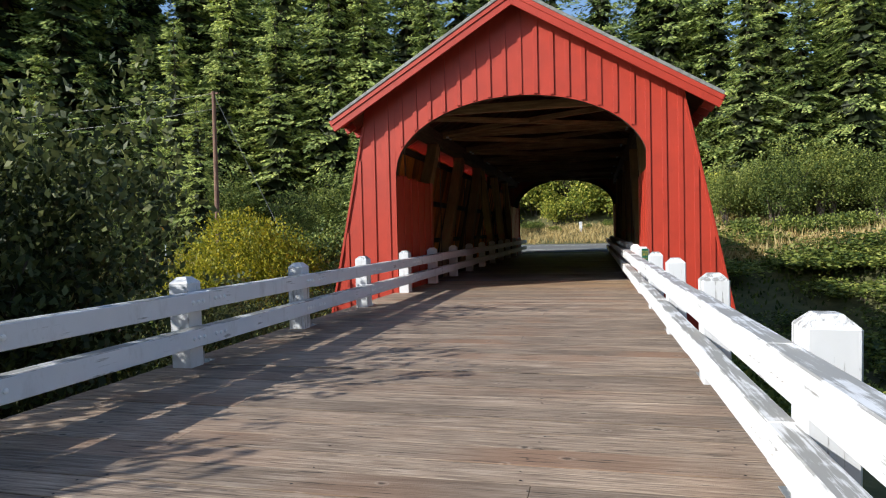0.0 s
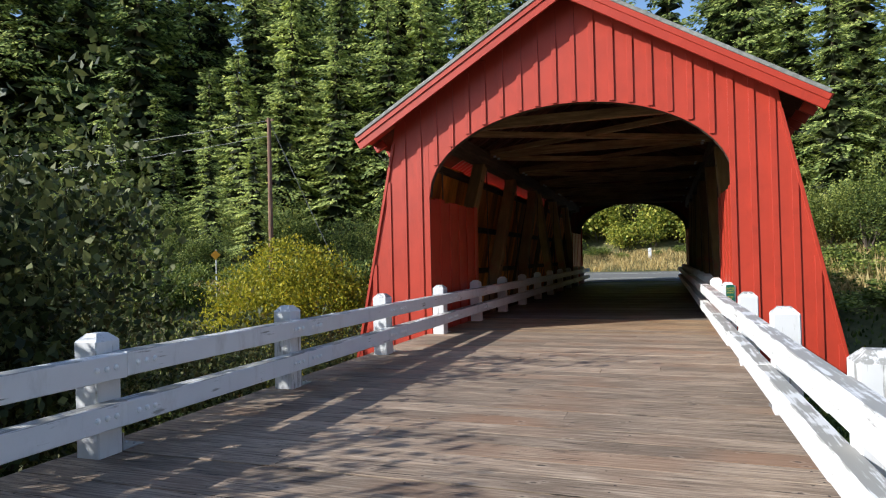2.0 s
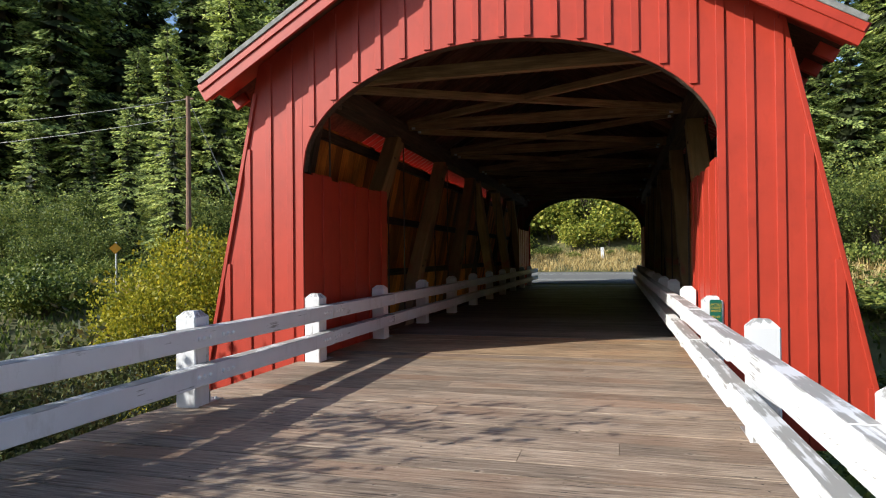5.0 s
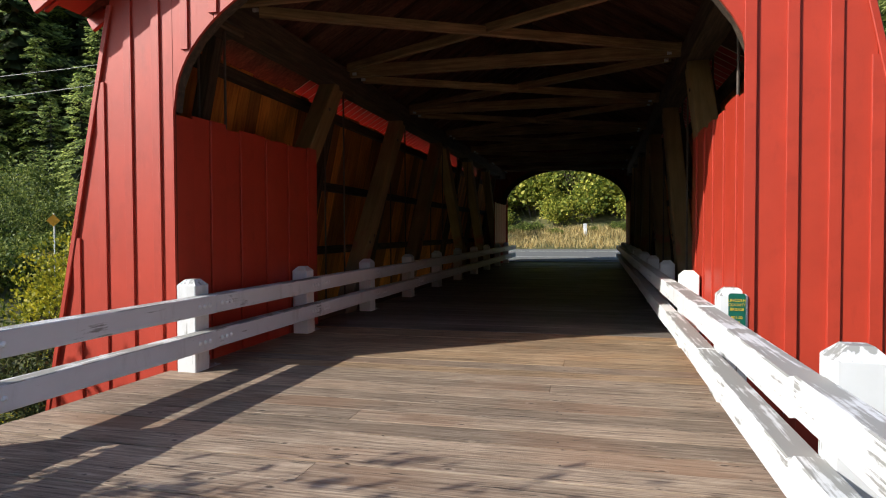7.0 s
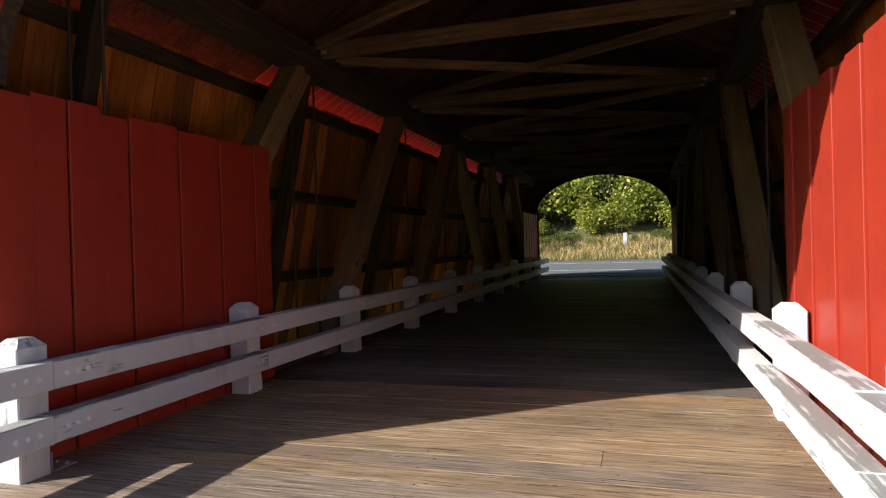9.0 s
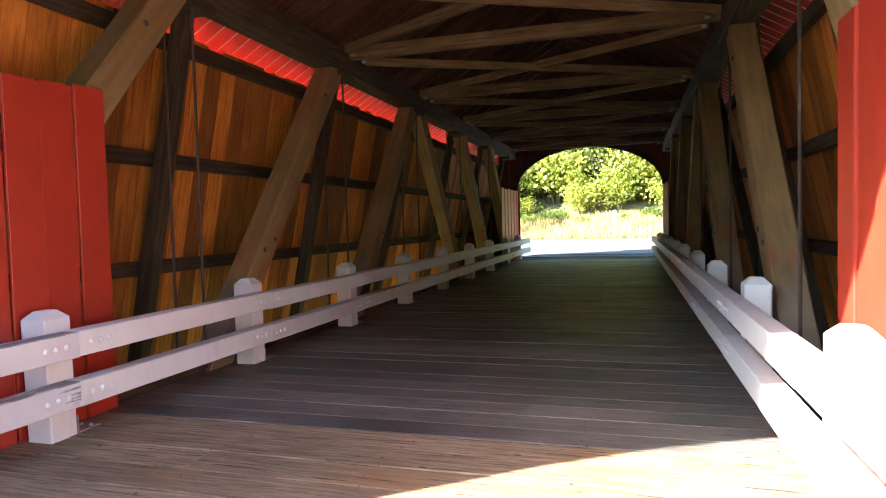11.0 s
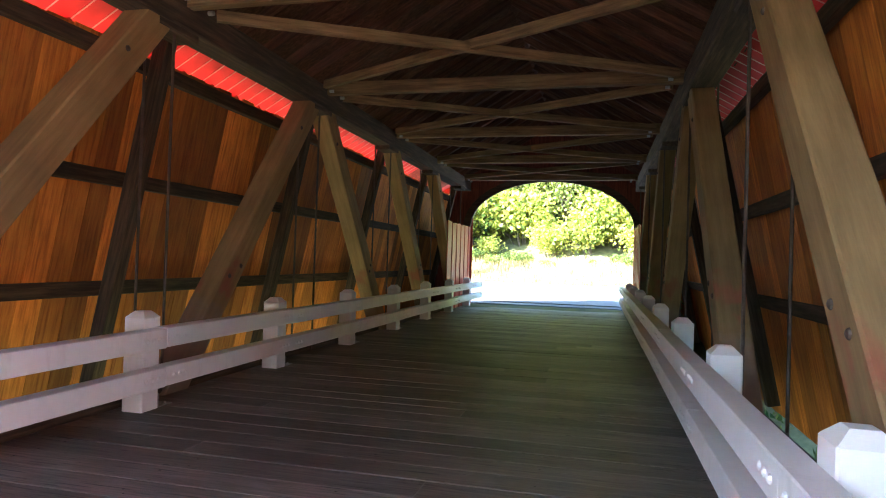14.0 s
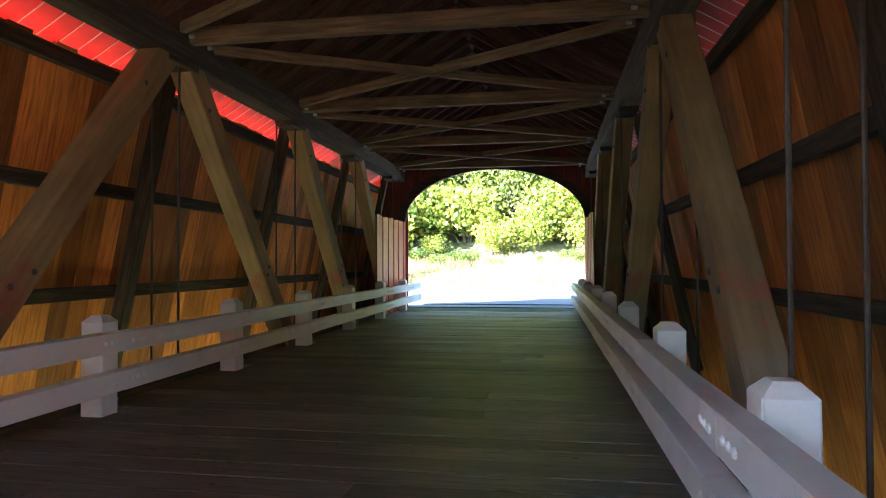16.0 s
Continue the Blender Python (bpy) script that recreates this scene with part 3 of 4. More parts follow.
for s in (-1, 1):
    z = lambda x: rake(x)
    x_in, x_mid, x_out = 0.0, 2.98, TIP
    v = [(s * x_in, -OVER, z(x_in)), (s * x_mid, -OVER, z(x_mid)), (s * x_mid, 23 + OVER, z(x_mid)), (s * x_in, 23 + OVER, z(x_in))]
    v += [(x, y, zz + 0.03) for x, y, zz in v]
    f = [(0, 1, 2, 3), (7, 6, 5, 4), (0, 4, 5, 1), (1, 5, 6, 2), (2, 6, 7, 3), (3, 7, 4, 0)]
    ceil = new("ceiling", mesh_of("ceiling", v, f, RAFTER))
    tagged(ceil, "dark red-brown roof sheathing seen from below", "ceiling", kind="structure")
    eave = thing("roof_eave", (s * 3.4, 11.5, 3.6), "bright red sheet strip along the eave with open seams, unlit ends coloured dark", "eave", "roof eaves", "structure")
    n = 86
    w = (23 + 2 * OVER) / n
    for i in range(n):
        ya = -OVER + w * i
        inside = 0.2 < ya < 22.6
        # inside sheets beyond this stretch take dark rafter wood to stand for shade
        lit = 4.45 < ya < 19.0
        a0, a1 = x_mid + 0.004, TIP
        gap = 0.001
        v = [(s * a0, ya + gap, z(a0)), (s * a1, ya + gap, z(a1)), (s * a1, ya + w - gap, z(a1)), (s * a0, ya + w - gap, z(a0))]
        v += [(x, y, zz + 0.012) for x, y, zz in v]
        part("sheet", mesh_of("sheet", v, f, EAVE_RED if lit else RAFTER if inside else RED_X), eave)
    for i in range(1, n):
        ya = -OVER + w * i
        if 4.5 < ya < 19.0:
            beam("seam", (s * a0, ya, z(a0) - 0.004), (s * a1, ya, z(a1) - 0.004), 0.014, 0.008, SEAM, eave, "pale seam strip", c=0.001)
        if 4.5 < ya < 19.0 and random.random() < 0.75:
            for q in range(random.choice((1, 2, 3))):
                xq = 3.06 + 0.055 * q + random.uniform(-0.015, 0.015)
                beam("slit", (s * xq, ya + 0.13, z(xq) - 0.003), (s * (xq + 0.014), ya + 0.13, z(xq + 0.014) - 0.003), 0.13, 0.006, DARK_TIMBER, eave, "narrow dark slit", c=0.001)
    sv, sf = [], []
    courses = 20
    for c in range(courses):
        xa, xb = 3.0 * c / courses, 3.0 * (c + 1) / courses + 0.04
        if c == courses - 1:
            xb = 3.0
        k = len(sv)
        for yy in (-OVER - 0.05, 23 + OVER + 0.05):
            sv += [(s * xa, yy, z(xa) + 0.034), (s * xb, yy, z(xb) + 0.034), (s * xb, yy, z(xb) + 0.075), (s * xa, yy, z(xa) + 0.05)]
        sf += [(k, k + 1, k + 2, k + 3), (k + 7, k + 6, k + 5, k + 4), (k + 3, k + 2, k + 6, k + 7), (k + 1, k + 5, k + 6, k + 2), (k, k + 4, k + 5, k + 1)]
    tagged(new("roof", mesh_of("roof", sv, sf, SHINGLE)), "grey weathered shingle roof slope", "roof", kind="structure")
    for yy, d in ((-OVER - 0.02, -1), (23 + OVER + 0.02, 1)):
        fascia = beam("fascia", (s * (TIP + 0.02), yy, rake(TIP + 0.02) - 0.06), (s * 0.0, yy, rake(0) - 0.06), 0.045, 0.25, RED_X, None)
        tagged(fascia, "red painted rake board under the roof edge", "trim", "rake boards", "structure")
        lip = beam("fascia", (s * (TIP + 0.03), yy + d * 0.032, rake(TIP + 0.03) + 0.012), (0, yy + d * 0.032, rake(0) + 0.012), 0.022, 0.1, RED_BATTEN, None)
        tagged(lip, "narrow red upper strip along the rake board", "trim", "rake boards", "structure")
        edge = beam("trim", (s * (TIP + 0.04), yy - d * 0.2, rake(TIP + 0.04) + 0.1), (0, yy - d * 0.2, rake(0) + 0.1), 0.52, 0.065, SHINGLE, None)
        tagged(edge, "grey shingle edge along the gable rake", "trim", "gable edges", "structure")

# ---- deck ----
deck = thing("floor", (0, 1, -0.05), "weathered grey-brown plank deck with knots and worn nail heads", "floor", kind="structure")
y, k = -22.0, 0
while y < 23.2:
    w = random.choice((0.265, 0.28, 0.295))
    z = -0.055 + random.uniform(-0.004, 0.003)
    cut = random.uniform(-1.6, 1.6) if random.random() < 0.35 else None
    spans = [(-2.68, 2.68)] if cut is None else [(-2.68, cut), (cut + 0.004, 2.68)]
    for a, b in spans:
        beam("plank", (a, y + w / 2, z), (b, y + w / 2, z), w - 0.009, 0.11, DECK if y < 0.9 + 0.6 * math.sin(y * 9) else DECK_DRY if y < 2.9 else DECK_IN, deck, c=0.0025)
    y += w
nv, nf = [], []
rn = random.Random(17)
for k in range(150):
    yy = -14.0 + k * 0.14
    for x in (-2.3, -1.15, 0, 1.15, 2.3):
        if rn.random() < 0.3:
            continue
        cx, cy, r, b = x + rn.uniform(-0.07, 0.07), yy + rn.uniform(-0.05, 0.05), rn.uniform(0.006, 0.011), len(nv)
        nv += [(cx + r * math.cos(a * math.pi / 3), cy + r * math.sin(a * math.pi / 3), 0.0028) for a in range(6)]
        nf.append(tuple(range(b, b + 6)))
tagged(part("nail_heads", mesh_of("nail_heads", nv, nf, NAIL), deck), "dark rusted nail heads in the deck planks", kind="stuff")
stringers = thing("deck_beams", (0, 0, -0.3), "dark timber beams carrying the deck planks", "beam")
for x in (-2.3, -1.15, 0, 1.15, 2.3):
    beam("stringer", (x, -22, -0.27), (x, 23.2, -0.27), 0.2, 0.3, DARK_TIMBER, stringers)
part("subfloor", slab([(-2.6, -22), (2.6, -22), (2.6, 23.2), (-2.6, 23.2)], "z", -0.122, -0.115, DARK_TIMBER), stringers)
for y in [-20, -16, -12, -8, -4] + NODES:
    beam("floor_beam", (-3.0, y, -0.6), (3.0, y, -0.6), 0.25, 0.35, DARK_TIMBER, stringers)
for y in (-14.0, -7.0):
    for x in (-2.2, 2.2):
        gz = ground_z(x, y)
        beam("pile", (x, y, gz - 0.3), (x, y, -0.78), 0.3, 0.3, DARK_TIMBER, stringers, up=(0, 1, 0))

# ---- railings ----
PW, PH = 0.215, 0.9


def post_mesh(mat):
    a = PW / 2
    c, t = 0.06, 0.05
    rings = [(a, -0.3), (a, PH - c), (t, PH)]
    v, f = [], []
    for r, z in rings:
        v += [(-r, -r, z), (r, -r, z), (r, r, z), (-r, r, z)]
    for i in range(2):
        for k in range(4):
            n = (k + 1) % 4
            f.append((i * 4 + k, i * 4 + n, (i + 1) * 4 + n, (i + 1) * 4 + k))
    f += [(3, 2, 1, 0), (8, 9, 10, 11)]
    bm = bmesh.new()
    me = mesh_of("post", v, f, mat)
    bm.from_mesh(me)
    bmesh.ops.bevel(bm, geom=[e for e in bm.edges if abs(e.verts[0].co.z - e.verts[1].co.z) > 0.3], offset=0.01, segments=1, affect="EDGES")
    bm.to_mesh(me)
    bm.free()
    return me


POST_OUT, POST_IN = post_mesh(WHITE_POST), post_mesh(WHITE_IN)
plate_v = slab([(0.0, 0.0), (0.2, 0.0), (0.2, 0.009), (0.018, 0.009), (0.01, 0.018), (0.01, 0.13), (0.0, 0.13)], "y", -0.085, 0.085, STEEL)


NUT = mesh_of("anchor_bolt", *dome(0.017, 0.02), STEEL)
BOLT = mesh_of("bolt", *dome(0.023, 0.016), WHITE_IN)
POSTS_AT = [-20.08, -17.56, -15.04, -12.52, -10.0, -7.48, -5.0, -2.48, 0.07] + [0.07 + 2.43 * i for i in range(1, 10)]
for s, xin, posts_at in ((-1, 2.36, POSTS_AT), (1, 2.36, POSTS_AT)):
    railing = thing("bridge_railing", (s * 2.4, 0, 0), "white painted timber railing with two rails on square posts", "railing", "bridge railings")
    for i, y in enumerate(posts_at):
        inside = y > 0.5
        px = s * (xin + PW / 2 - 0.006)
        post = part("post", POST_IN if inside else POST_OUT, railing, Matrix.Translation((px, y, random.uniform(-0.01, 0.01))) @ pose(0, 0, 0, random.uniform(-0.6, 0.6), random.uniform(-0.6, 0.6), random.uniform(-1.5, 1.5)))
        foot = Matrix.Translation((px - s * 0.02, y + PW / 2 + 0.003, 0.001)) @ pose(0, 0, 0, 0, 0, 90)
        part("base_plate", plate_v, post, foot, "galvanised steel angle plate")
        for q in (-0.045, 0.045):
            part("anchor_bolt", NUT, post, foot @ Matrix.Translation((0.149, q, 0.008)), "galvanised anchor bolt")
        y2 = posts_at[i + 1] if i + 1 < len(posts_at) else 23.3
        for zc in (0.662, 0.315):
            wide = 0.148 if y > -3 or s < 0 else 0.125
            xr = s * (xin - wide / 2 + random.uniform(-0.004, 0.002))
            zz = zc + random.uniform(-0.006, 0.006)
            rail = beam("rail", (xr, y + 0.02, zz), (xr, y2 + 0.016, zz), wide, 0.178, WHITE_IN if inside else WHITE, railing, c=0.007)
            for d in (0.1, 0.18, 0.26):
                for yb in (y + 0.02 + d, y2 + 0.016 - d):
                    part("bolt", BOLT, rail, Matrix.Translation((xr - s * wide / 2, yb, zz + 0.0)) @ pose(0, 0, 0, 0, -90 * s, 0))


# ---- plants ----
def leaves(centres, ways, tips, widths, mat, name):
    """Many small folded leaves: centre, long way, side way; four corners each."""
    n = len(centres)
    v = np.empty((n, 4, 3))
    lift = np.cross(ways, tips)
    lift /= np.maximum(1e-6, np.linalg.norm(lift, axis=1))[:, None]
    v[:, 0] = centres
    v[:, 1] = centres + ways * 0.45 + tips * widths[:, None] + lift * widths[:, None] * 0.25
    v[:, 2] = centres + ways
    v[:, 3] = centres + ways * 0.45 - tips * widths[:, None] + lift * widths[:, None] * 0.25
    me = bpy.data.meshes.new(name)
    me.vertices.add(n * 4)
    me.vertices.foreach_set("co", v.reshape(-1))
    me.loops.add(n * 4)
    me.loops.foreach_set("vertex_index", np.arange(n * 4, dtype=np.int32))
    me.polygons.add(n)
    me.polygons.foreach_set("loop_start", np.arange(0, n * 4, 4, dtype=np.int32))
    me.materials.append(mat)
    me.update(calc_edges=True)
    return me


def unit(a):
    return a / np.maximum(1e-6, np.linalg.norm(a, axis=1))[:, None]


def conifer_meshes(height, reach, seed, droop, dense=30, core=0.46):
    """A trunk with whorls of boughs; each bough is a flat drooping spray of short needle twigs, with dark gaps between.
    Dark skirts inside carry the crown's shade in their colour.
    """
    rng = np.random.default_rng(seed)
    c, w, t, s = [], [], [], []
    z = height * 0.07
    while z < height * 0.985:
        f = z / height
        length = reach * (1 - f) ** 0.72 * (0.78 + 0.22 * math.sin(f * 19 + seed * 2.1))
        for _ in range(int(3.4 + 2 * rng.random())):
            az = rng.uniform(0, 2 * math.pi)
            ln = length * rng.choice((0.6, 0.85, 1.0, 1.0, 1.2)) * rng.uniform(0.85, 1.1) + 0.35
            out = np.array([math.cos(az), math.sin(az), 0.0])
            side = np.array([-math.sin(az), math.cos(az), 0.0])
            rise = rng.uniform(-0.08, 0.16) + 0.55 * f * f
            z0 = z + rng.uniform(-0.3, 0.3)
            k = max(7, int(dense * (0.3 + 0.7 * ln / reach)))
            plane = np.array([0, 0, 0.75]) + out * rng.uniform(0.35, 0.95) + side * rng.uniform(-0.35, 0.35)
            for q in np.linspace(0.2, 1.0, k):
                bend = ln * (rise * q - droop * q * q + 0.2 * max(0.0, q - 0.7))
                p = out * ln * q + np.array([0, 0, z0 + bend])
                spread = 0.16 + 0.3 * ln * (1 - q) ** 0.8 * min(1.0, q * 2.2)
                for sg in (-1, 1):
                    off = spread * rng.uniform(0.1, 1.0)
                    d = out * rng.uniform(0.5, 1.0) + side * sg * rng.uniform(0.25, 0.9) + np.array([0, 0, rng.uniform(-0.8, 0.1)])
                    d *= rng.uniform(0.34, 0.66) / np.linalg.norm(d)
                    c.append(p + side * sg * off + out * off * 0.35 + np.array([0, 0, -0.22 * off + rng.normal(0, 0.05)]))
                    w.append(d)
                    t.append(np.cross(d, plane + rng.normal(0, 0.22, 3)))
                    s.append((0.055 + 0.13 * np.linalg.norm(d)) * math.sqrt(30 / dense))
        z += height * 0.0195 * rng.uniform(0.75, 1.3)
    crown = leaves(np.array(c), np.array(w), unit(np.array(t)), np.array(s), CONIFER, "crown")
    trunk = tube([(0, 0, -1.5), (0.05, 0, height * 0.4), (0, 0.05, height * 0.98)], [height * 0.016, height * 0.011, 0.02], 8, BARK, "trunk")
    # ragged dark skirts that stand for the shade deep in the crown
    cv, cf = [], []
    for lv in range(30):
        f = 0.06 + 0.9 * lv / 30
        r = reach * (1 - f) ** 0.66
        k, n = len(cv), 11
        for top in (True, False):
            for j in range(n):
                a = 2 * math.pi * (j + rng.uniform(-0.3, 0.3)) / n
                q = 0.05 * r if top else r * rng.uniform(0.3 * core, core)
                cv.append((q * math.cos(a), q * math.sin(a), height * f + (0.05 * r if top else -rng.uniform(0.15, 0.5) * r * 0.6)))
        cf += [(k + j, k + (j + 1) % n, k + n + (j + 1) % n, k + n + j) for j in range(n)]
    inner = mesh_of("inner_foliage", cv, cf, CONIFER_SHADE)
    return trunk, crown, inner


def bush_meshes(size, count, leaf_len, leaf_w, mat, seed, lumps=9, trunk_r=0.06, upright=0.2, base=0.12, dome_shape=0.0, fill=0.3):
    """A crown of leaf clumps round an uneven set of lumps, on a few bent stems."""
    rng = np.random.default_rng(seed)
    sx, sy, sz = size
    cl = np.stack([rng.normal(0, 0.27, lumps) * sx, rng.normal(0, 0.27, lumps) * sy, (base + 0.3 + 0.55 * rng.random(lumps)) * sz * 0.8], 1)
    cr = (0.2 + 0.2 * rng.random(lumps))
    if dome_shape:
        far = np.minimum(1.0, np.hypot(cl[:, 0] / sx, cl[:, 1] / sy) / 0.42)
        cl[:, :2] *= np.minimum(1.0, 0.36 / np.maximum(1e-3, np.hypot(cl[:, 0] / sx, cl[:, 1] / sy)))[:, None]
        cl[:, 2] *= 1 - dome_shape * far ** 2
    pick = rng.integers(0, lumps, count)
    u = unit(rng.normal(0, 1, (count, 3)))
    rad = np.cbrt(rng.uniform(0.25, 1.0, count)) * (1 + 0.16 * np.sin(u[:, 0] * 7 + pick) * np.sin(u[:, 2] * 6 + pick * 2))
    sub = rng.integers(0, 15, count)
    heads = unit(rng.normal(0, 1, (lumps * 15, 3)) + np.array([0, 0, 0.25]))
    reach = rng.uniform(0.5, 1.0, lumps * 15)
    knot = pick * 15 + sub
    bunch = heads[knot] * reach[knot][:, None] + rng.normal(0, 0.14, (count, 3))
    loose = rng.random(count) < fill
    bunch[loose] = u[loose] * rad[loose][:, None]
    c = cl[pick] + bunch * cr[pick][:, None] * np.array([sx, sy, sz * 0.9])
    stray = rng.random(count) < 0.05
    c[stray] += u[stray] * 0.05 * min(size)
    c[:, 2] = np.maximum(c[:, 2], 0.03 * sz)
    ways = unit(u * 0.7 + rng.normal(0, 0.6, (count, 3)) + np.array([0, 0, upright])) * leaf_len * rng.uniform(0.6, 1.3, (count, 1))
    tips = unit(np.cross(ways, rng.normal(0, 1, (count, 3)) + np.array([0, 0, 0.8])))
    crown = leaves(c, ways, tips, leaf_w * rng.uniform(0.7, 1.3, count), mat, "crown")
    verts, faces = [], []
    for i in range(min(lumps, 6)):
        me = tube([(0.05 * i * sx * 0.1, 0, -1.0), (cl[i][0] * 0.3, cl[i][1] * 0.3, cl[i][2] * 0.45), tuple(cl[i])], [trunk_r, trunk_r * 0.7, trunk_r * 0.2], 6, BARK, "stem")
        k = len(verts)
        verts += [tuple(vv.co) for vv in me.vertices]
        faces += [tuple(k + q for q in p.vertices) for p in me.polygons]
        bpy.data.meshes.remove(me)
    return mesh_of("stem", verts, faces, BARK), crown


def plant(name, meshes, label, category, group, low="trunk"):
    root = thing(name, (0, 0, 0), label, category, group)
    part(low, meshes[0], root)
    part("crown", meshes[1], root)
    if len(meshes) > 2:
        part("inner_foliage", meshes[2], root, label="dark inner boughs, crown shade put into their colour")
    return root


class Kind:
    """One kind of plant, built once; the first is moved into place, the rest are copies."""

    def __init__(self, *args, **kw):
        self.first, self.used = plant(*args, **kw), False

    def put(self, x, y, scale=1.0, turn=0.0, sink=0.1, z=None, sz=None):
        m = Matrix.Translation((x, y, (ground_z(x, y) if z is None else z) - sink)) @ pose(0, 0, 0, 0, 0, turn)
        ob = self.first if not self.used else copy_thing(self.first, m)
        self.used = True
        ob.matrix_basis = m @ Matrix.Diagonal((scale, scale, sz or scale, 1))
        return ob


rng = random.Random(7)
FIR = [Kind("conifer_tree", conifer_meshes(28, 6.6, 1 + i, 0.3 + 0.08 * i), "tall dark green conifer on the wooded hillside", "tree", "hillside conifers") for i in range(4)]
FAR_FIR = [Kind("conifer_tree", conifer_meshes(28, 6.8, 21 + i, 0.34, 24, 0.5), "tall dark green conifer on the wooded hillside", "tree", "hillside conifers") for i in range(2)]
ALDER = [Kind("broadleaf_tree", bush_meshes((7, 7, 9.5), 6500, 0.28, 0.1, BROADLEAF, 30 + i, 18, 0.13), "leafy green broadleaf tree at the wood's edge", "tree", "broadleaf trees", low="trunk") for i in range(2)]
MAPLES = [Kind("maple_bush", bush_meshes((4.5, 4.0, 4.2), 2300, 0.3, 0.13, MAPLE, 40 + i, 26, 0.05), "sunlit yellow-green maple bush on the road bank", "bush", "roadside bushes", low="stem") for i in range(3)]
WILLOW = [Kind("willow_bush", bush_meshes((4.6, 4.6, 4.6), 19000, 0.115, 0.03, WILLOW_DARK, 50 + i, 16, 0.06, 0.5), "grey-green willow bush on the creek bank", "bush", "creek willows", low="stem") for i in range(2)]
NEAR_WILLOW = Kind("willow_bush", bush_meshes((2.5, 2.5, 5.3), 8000, 0.13, 0.04, WILLOW_DARK, 57, 16, 0.05, 0.5), "grey-green willow bush on the creek bank", "bush", "creek willows", low="stem")
YELLOW = Kind("yellow_bush", bush_meshes((6.4, 6.4, 5.4), 30000, 0.16, 0.05, YELLOWING, 60, 34, 0.05, 0.5, 0.12, 0.5, 0.75), "dense yellowing willow bush beside the bridge", "bush", "", low="stem")
SHRUB = [Kind("shrub", bush_meshes((3.2, 3.2, 1.7), 1900, 0.18, 0.07, BRAMBLE, 70 + i, 10, 0.03), "low green bramble shrub on the bank", "shrub", "bank shrubs", low="stem") for i in range(3)]

# hillside conifers: three rows following the foot of the hill round the valley
FOOT = [Vector(p) for p in ((-54, 38), (-43, 42), (-32, 45.5), (-15, 50.5), (15, 51.5), (36, 49))]


def foot_line(step, back):
    spots, carry = [], 0.0
    line = [Vector((-64, 33))] + FOOT if back > 20 else FOOT
    for a, b in zip(line[:-1], line[1:]):
        way = (b - a).normalized()
        out = Vector((-way.y, way.x))
        q = carry
        while q < (b - a).length:
            spots.append(a + way * q + out * back)
            q += step * rng.uniform(0.75, 1.25)
        carry = q - (b - a).length
    return spots


for step, back, lo, hi in ((5.6, -1.0, 0.7, 0.95), (5.0, 6.0, 1.0, 1.25), (5.4, 14.0, 1.2, 1.45), (5.6, 21.0, 1.3, 1.5), (6.5, 28.0, 1.4, 1.6)):
    for p in foot_line(step, back):
        if (abs(p.x) < 13 and back < 2) or (-10 < p.x < 4 and back > 10):
            continue
        if back > 20 and p.x > -12:
            continue
        gap = abs(math.atan2(1.5 - p.x, p.y + 12.0) - 0.8) < 0.035
        if gap and 10 < back < 20:
            continue
        rng.choice(FIR if back < 10 else FAR_FIR).put(p.x + rng.uniform(-1, 1), p.y + rng.uniform(-1, 1), rng.uniform(lo, hi) * (0.65 if p.x < -40 and back < 10 else 1.0), rng.uniform(0, 360))
for p in foot_line(3.9, -5.0):
    if abs(p.x) > 12:
        rng.choice(ALDER).put(p.x + rng.uniform(-2, 2), p.y + rng.uniform(-1.5, 1.5), rng.uniform(0.4, 0.85) * (0.72 if p.x > 12 else 1.0), rng.uniform(0, 360))
for x, y, sc in ((16, 44.5, 0.6), (20, 45.5, 0.75), (25, 44, 0.6), (30, 45, 0.8), (35, 44, 0.7), (12.5, 45, 0.55)):
    rng.choice(ALDER).put(x, y, sc, rng.uniform(0, 360))
for i in range(16):
    rng.choice(SHRUB).put(7.5 + 1.7 * i + rng.uniform(-0.5, 0.5), 22.3 + rng.uniform(-0.8, 0.6), rng.uniform(0.5, 0.8), rng.uniform(0, 360))
# bushes on the bank beyond the road
for i in range(19):
    x = -13 + i * 1.42 + rng.uniform(-0.6, 0.6)
    rng.choice(MAPLES).put(x, 49.3 + rng.uniform(-1.2, 2.5) + (1.2 if -1 < x < 3 else 0), rng.choice((0.4, 0.6, 0.85, 1.15)), rng.uniform(0, 360))
for i in range(10):
    rng.choice(SHRUB).put(-9 + i * 1.9 + rng.uniform(-0.7, 0.7), 47.3 + rng.uniform(-0.5, 0.8), rng.uniform(0.3, 0.6), rng.uniform(0, 360))
for i in range(14):
    rng.choice(ALDER).put(-16 + i * 2.5, 55 + rng.uniform(-1, 3), rng.uniform(0.7, 1.1), rng.uniform(0, 360))
# young conifer and lit broadleaf trees on the flat before the hill
for x, y, sc in ((-25.5, 26.5, 0.4), (-33, 31, 0.45), (-17, 36, 0.42)):
    FIR[1].put(x, y, sc, rng.uniform(0, 360))
for x, y, sc in ((-28, 24, 0.42), (-21, 31, 0.5), (-13.5, 33, 0.5), (-36, 27, 0.6), (-31, 22, 0.35)):
    rng.choice(ALDER).put(x, y, sc, rng.uniform(0, 360))
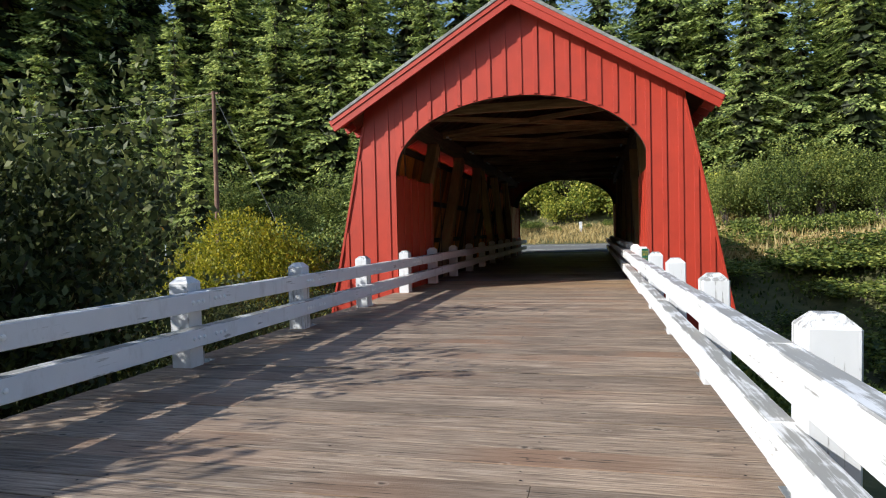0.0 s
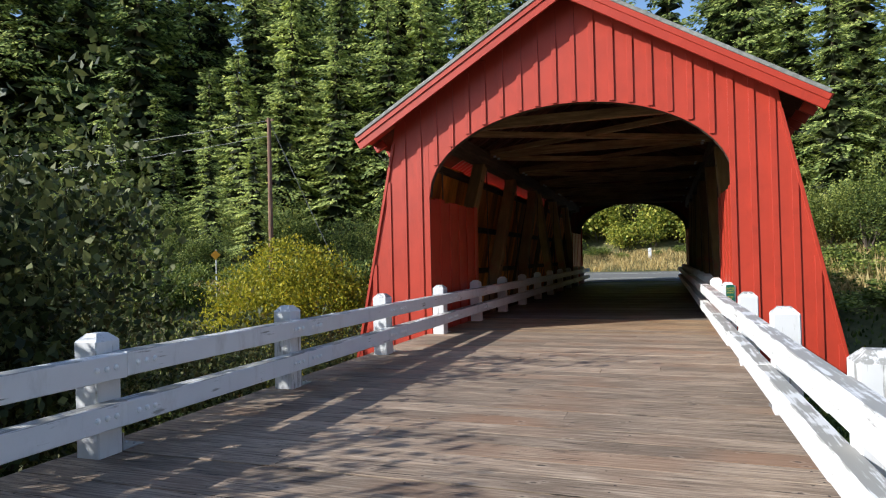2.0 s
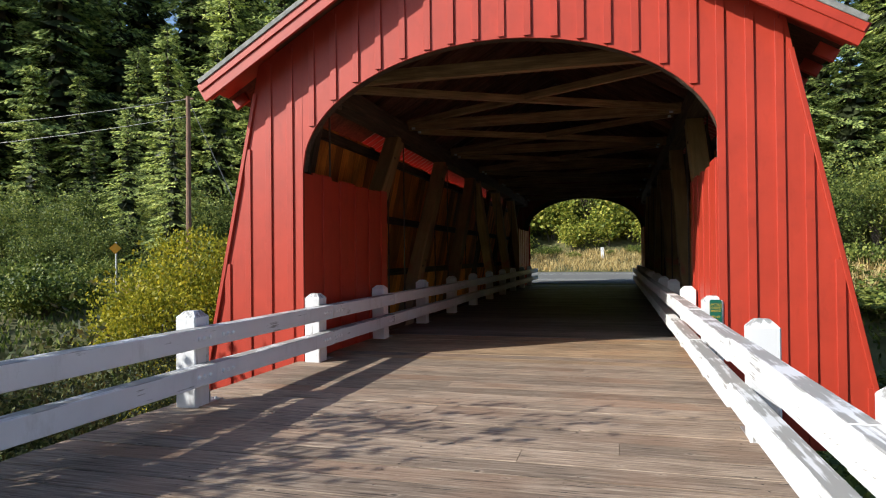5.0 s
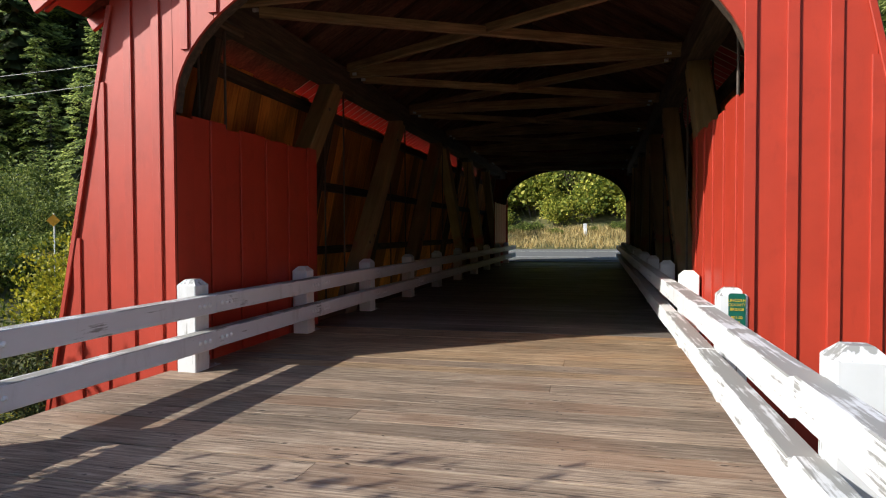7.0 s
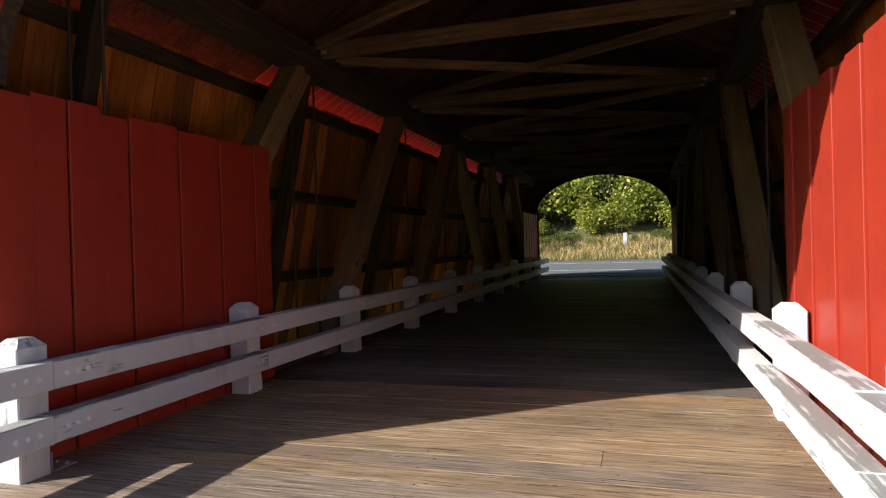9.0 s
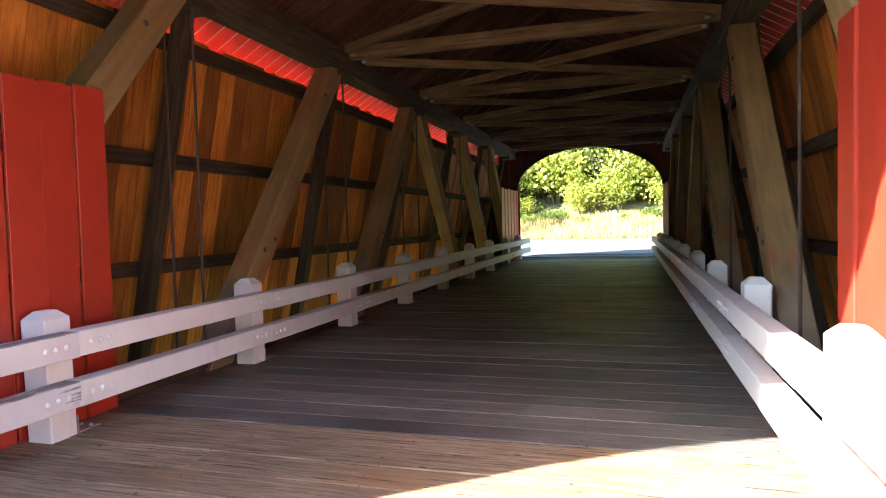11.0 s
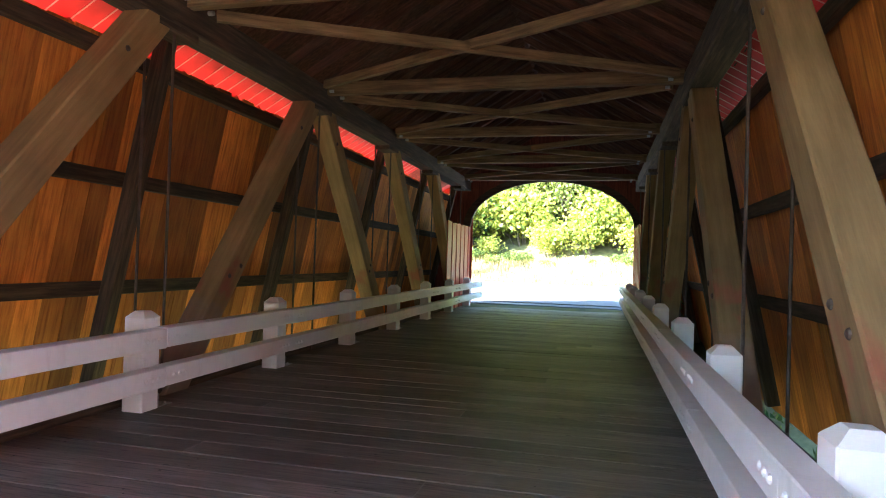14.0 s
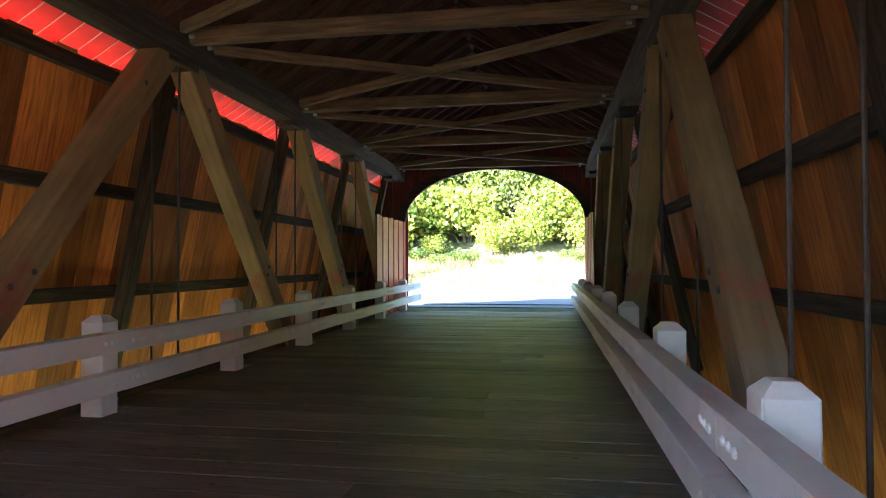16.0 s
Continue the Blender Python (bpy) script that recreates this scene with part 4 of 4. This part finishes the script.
# creek bank plants
YELLOW.put(-15.4, 15.0, 1.0, 20, z=-2.6, sz=1.02)
YELLOW.put(-8.6, 6.6, 0.6, 140, z=-3.5, sz=0.5)
for x, y, sc, z in ((-8.6, -4.6, 1.2, -3.0), (-12, -6.5, 1.35, -3.0), (-8.2, -8.6, 1.1, -2.8), (-11, -1.8, 0.95, -3.1), (-6.2, -1.6, 0.72, -3.1), (-6.1, 2.4, 0.72, -3.2),  (-7.4, -16.5, 1.15, -2.2), (-20, 6, 0.7, -2.0)):
    rng.choice(WILLOW).put(x, y, sc, rng.uniform(0, 360), z=z)
for i in range(8):
    NEAR_WILLOW.put(-5.75 + rng.uniform(-0.25, 0.25), -16.2 + 1.45 * i, 1.0, rng.uniform(0, 360), z=-2.35, sz=rng.uniform(0.98, 1.14))
for i in range(64):
    x, y = rng.uniform(-46, -8), rng.uniform(5, 23)
    if -20 < x and math.hypot(x + 11, y - 9) < 9 and y < 14:
        continue
    rng.choice(SHRUB).put(x, y, rng.uniform(0.6, 1.15), rng.uniform(0, 360))
for i in range(110):
    x, y = rng.uniform(5.5, 30), rng.uniform(3, 22)
    k = rng.uniform(0.7, 1.2)
    rng.choice(SHRUB).put(x, y, k, rng.uniform(0, 360), sz=k * rng.uniform(0.35, 0.55))
for i in range(8):
    x, y = rng.uniform(4.5, 9), rng.uniform(-9, 3)
    rng.choice(SHRUB).put(x, y, rng.uniform(0.5, 1.0), rng.uniform(0, 360))
for x, y in ((-66, 42), (-60, 50), (-72, 49), (-64.5, 47.5), (-56, 47), (-74, 43), (-70, 40), (-80, 46), (-77, 51)):
    FAR_FIR[0].put(x, y, 1.4, rng.uniform(0, 360))
# unseen trees beside and behind the start of the walk; these alders shade the left bank
for x, y, sc in ((-21, -15, 0.8), (-19, -19, 0.75), (-25, -11.5, 0.8), (-26, -16, 0.9), (-24, -23, 0.95), (-31, -19, 1.05)):
    rng.choice(ALDER).put(x, y, sc, rng.uniform(0, 360))
# firs added out of view to cut the skylight entering the near portal
for x, y, sc in ((22, -34, 0.9), (34, -18, 0.9), (12, -40, 1.1), (-14, -50, 1.0), (42, 8, 0.9), (3, -46, 1.15), (-6, -44, 1.1), (8, -54, 1.2), (-1, -55, 1.2), (18, -46, 1.1), (27, -27, 1.0), (-9, -58, 1.2)):
    rng.choice(FAR_FIR).put(x, y, sc, rng.uniform(0, 360))


def blades(count, region, length, width, mat, name, label, seed):
    r = np.random.default_rng(seed)
    pts = []
    while len(pts) < count:
        x, y = r.uniform(region[0], region[1]), r.uniform(region[2], region[3])
        pts.append((x, y, ground_z(x, y) - 0.02))
    c = np.array(pts)
    ways = np.stack([r.normal(0, 0.35, count), r.normal(0, 0.35, count), np.ones(count)], 1)
    ways = unit(ways) * length * r.uniform(0.5, 1.3, (count, 1))
    tips = unit(np.cross(ways, r.normal(0, 1, (count, 3))))
    ob = new(name, leaves(c, ways, tips, np.full(count, width), mat, name))
    return tagged(ob, label, "grass", kind="stuff")


blades(14000, (-16, 16, 42.6, 48.5), 0.5, 0.02, DRY_GRASS, "dry_grass", "dry tan grass along the far road bank", 3)
blades(14000, (6, 42, 18, 24), 0.8, 0.03, DRY_GRASS, "dry_grass", "dry grass on the sunlit bank", 4)
blades(9000, (-42, -8, 17, 24), 0.45, 0.03, DRY_GRASS, "dry_grass", "dry grass on the sunlit bank", 5)
blades(12000, (4.5, 40, 2, 23), 0.22, 0.05, BRAMBLE, "bank_weeds", "green weeds covering the bank", 6)
blades(20000, (-40, -5, 2, 23), 0.35, 0.05, BRAMBLE, "bank_weeds", "green weeds covering the bank", 8)

# ---- utility pole, wires, road markers ----
pole = thing("utility_pole", (-22.24, 23.6, 0), "brown wooden utility pole with wires and a guy line", "utility pole")
part("pole", tube([(0, 0, -1), (0, 0, 5), (0, 0, 10.75)], [0.17, 0.15, 0.12], 10, POLE_WOOD), pole, Matrix.Translation((-22.24, 23.6, 0)))
beam("insulator_arm", (-22.5, 23.6, 10.6), (-21.9, 23.6, 10.6), 0.08, 0.1, POLE_WOOD, pole)
for z0, end in ((10.6, (-70, 16, 10.4)), (9.6, (-70, 17, 8.9))):
    pts = []
    a, b = Vector((-22.24, 23.6, z0)), Vector(end)
    for k in range(13):
        q = k / 12
        p = a.lerp(b, q)
        p.z -= 4 * 1.3 * q * (1 - q)
        pts.append(p)
    part("wire", tube(pts, [0.014] * 13, 5, WIRE), pole)
part("guy_wire", tube([(-22.2, 23.6, 10.5), (-17.2, 24.0, 0.0)], [0.02, 0.02], 5, WIRE), pole)
warn = thing("road_sign", (-20.9, 16.6, 0), "orange-yellow diamond road sign on a thin post", "road sign")
beam("post", (-20.9, 16.64, -1.2), (-20.9, 16.64, 2.2), 0.06, 0.06, STEEL, warn, up=(0, 1, 0))
part("panel", slab([(0, -0.26), (0.26, 0), (0, 0.26), (-0.26, 0)], "y", -0.006, 0.006, WARN_YELLOW), warn, Matrix.Translation((-20.9, 16.59, 1.9)) @ pose(0, 0, 0, 0, 0, 35))
marker = thing("marker_post", (0.42, 46.6, ground_z(0.42, 46.6)), "small white roadside marker post in dry grass", "marker post")
beam("post", (0.42, 46.6, ground_z(0.42, 46.6) - 0.2), (0.42, 46.6, ground_z(0.42, 46.6) + 0.95), 0.28, 0.1, WHITE_POST, marker, up=(0, 1, 0), c=0.02)

# ---- county sign on the railing post by the portal ----
sx, sy, sz = 2.49, -0.046, 0.72
sign = thing("bridge_sign", (sx, sy, sz - 0.15), "small green bridge number plate with yellow letters", "sign")
part("plate", slab([(-0.062 + 0.012, -0.15), (0.062 - 0.012, -0.15), (0.062, -0.138), (0.062, 0.138), (0.05, 0.15), (-0.05, 0.15), (-0.062, 0.138), (-0.062, -0.138)], "y", -0.003, 0.003, SIGN_GREEN), sign, Matrix.Translation((sx, sy, sz)))
for text, dz in (("LINCOLN", 0.085), ("COUNTY", 0.05), ("BRIDGE", 0.015), ("901-00", -0.05), ("226", -0.085)):
    cu = bpy.data.curves.new("lettering", "FONT")
    cu.body, cu.size, cu.align_x, cu.extrude = text, 0.031, "CENTER", 0.0006
    tmp = bpy.data.objects.new("lettering", cu)
    scene.collection.objects.link(tmp)
    bpy.context.view_layer.update()
    me = bpy.data.meshes.new_from_object(tmp.evaluated_get(bpy.context.evaluated_depsgraph_get()))
    bpy.data.objects.remove(tmp)
    me.materials.clear()
    me.materials.append(SIGN_YELLOW)
    part("lettering", me, sign, Matrix.Translation((sx, sy - 0.0045, sz + dz)) @ pose(0, 0, 0, 90, 0, 0))
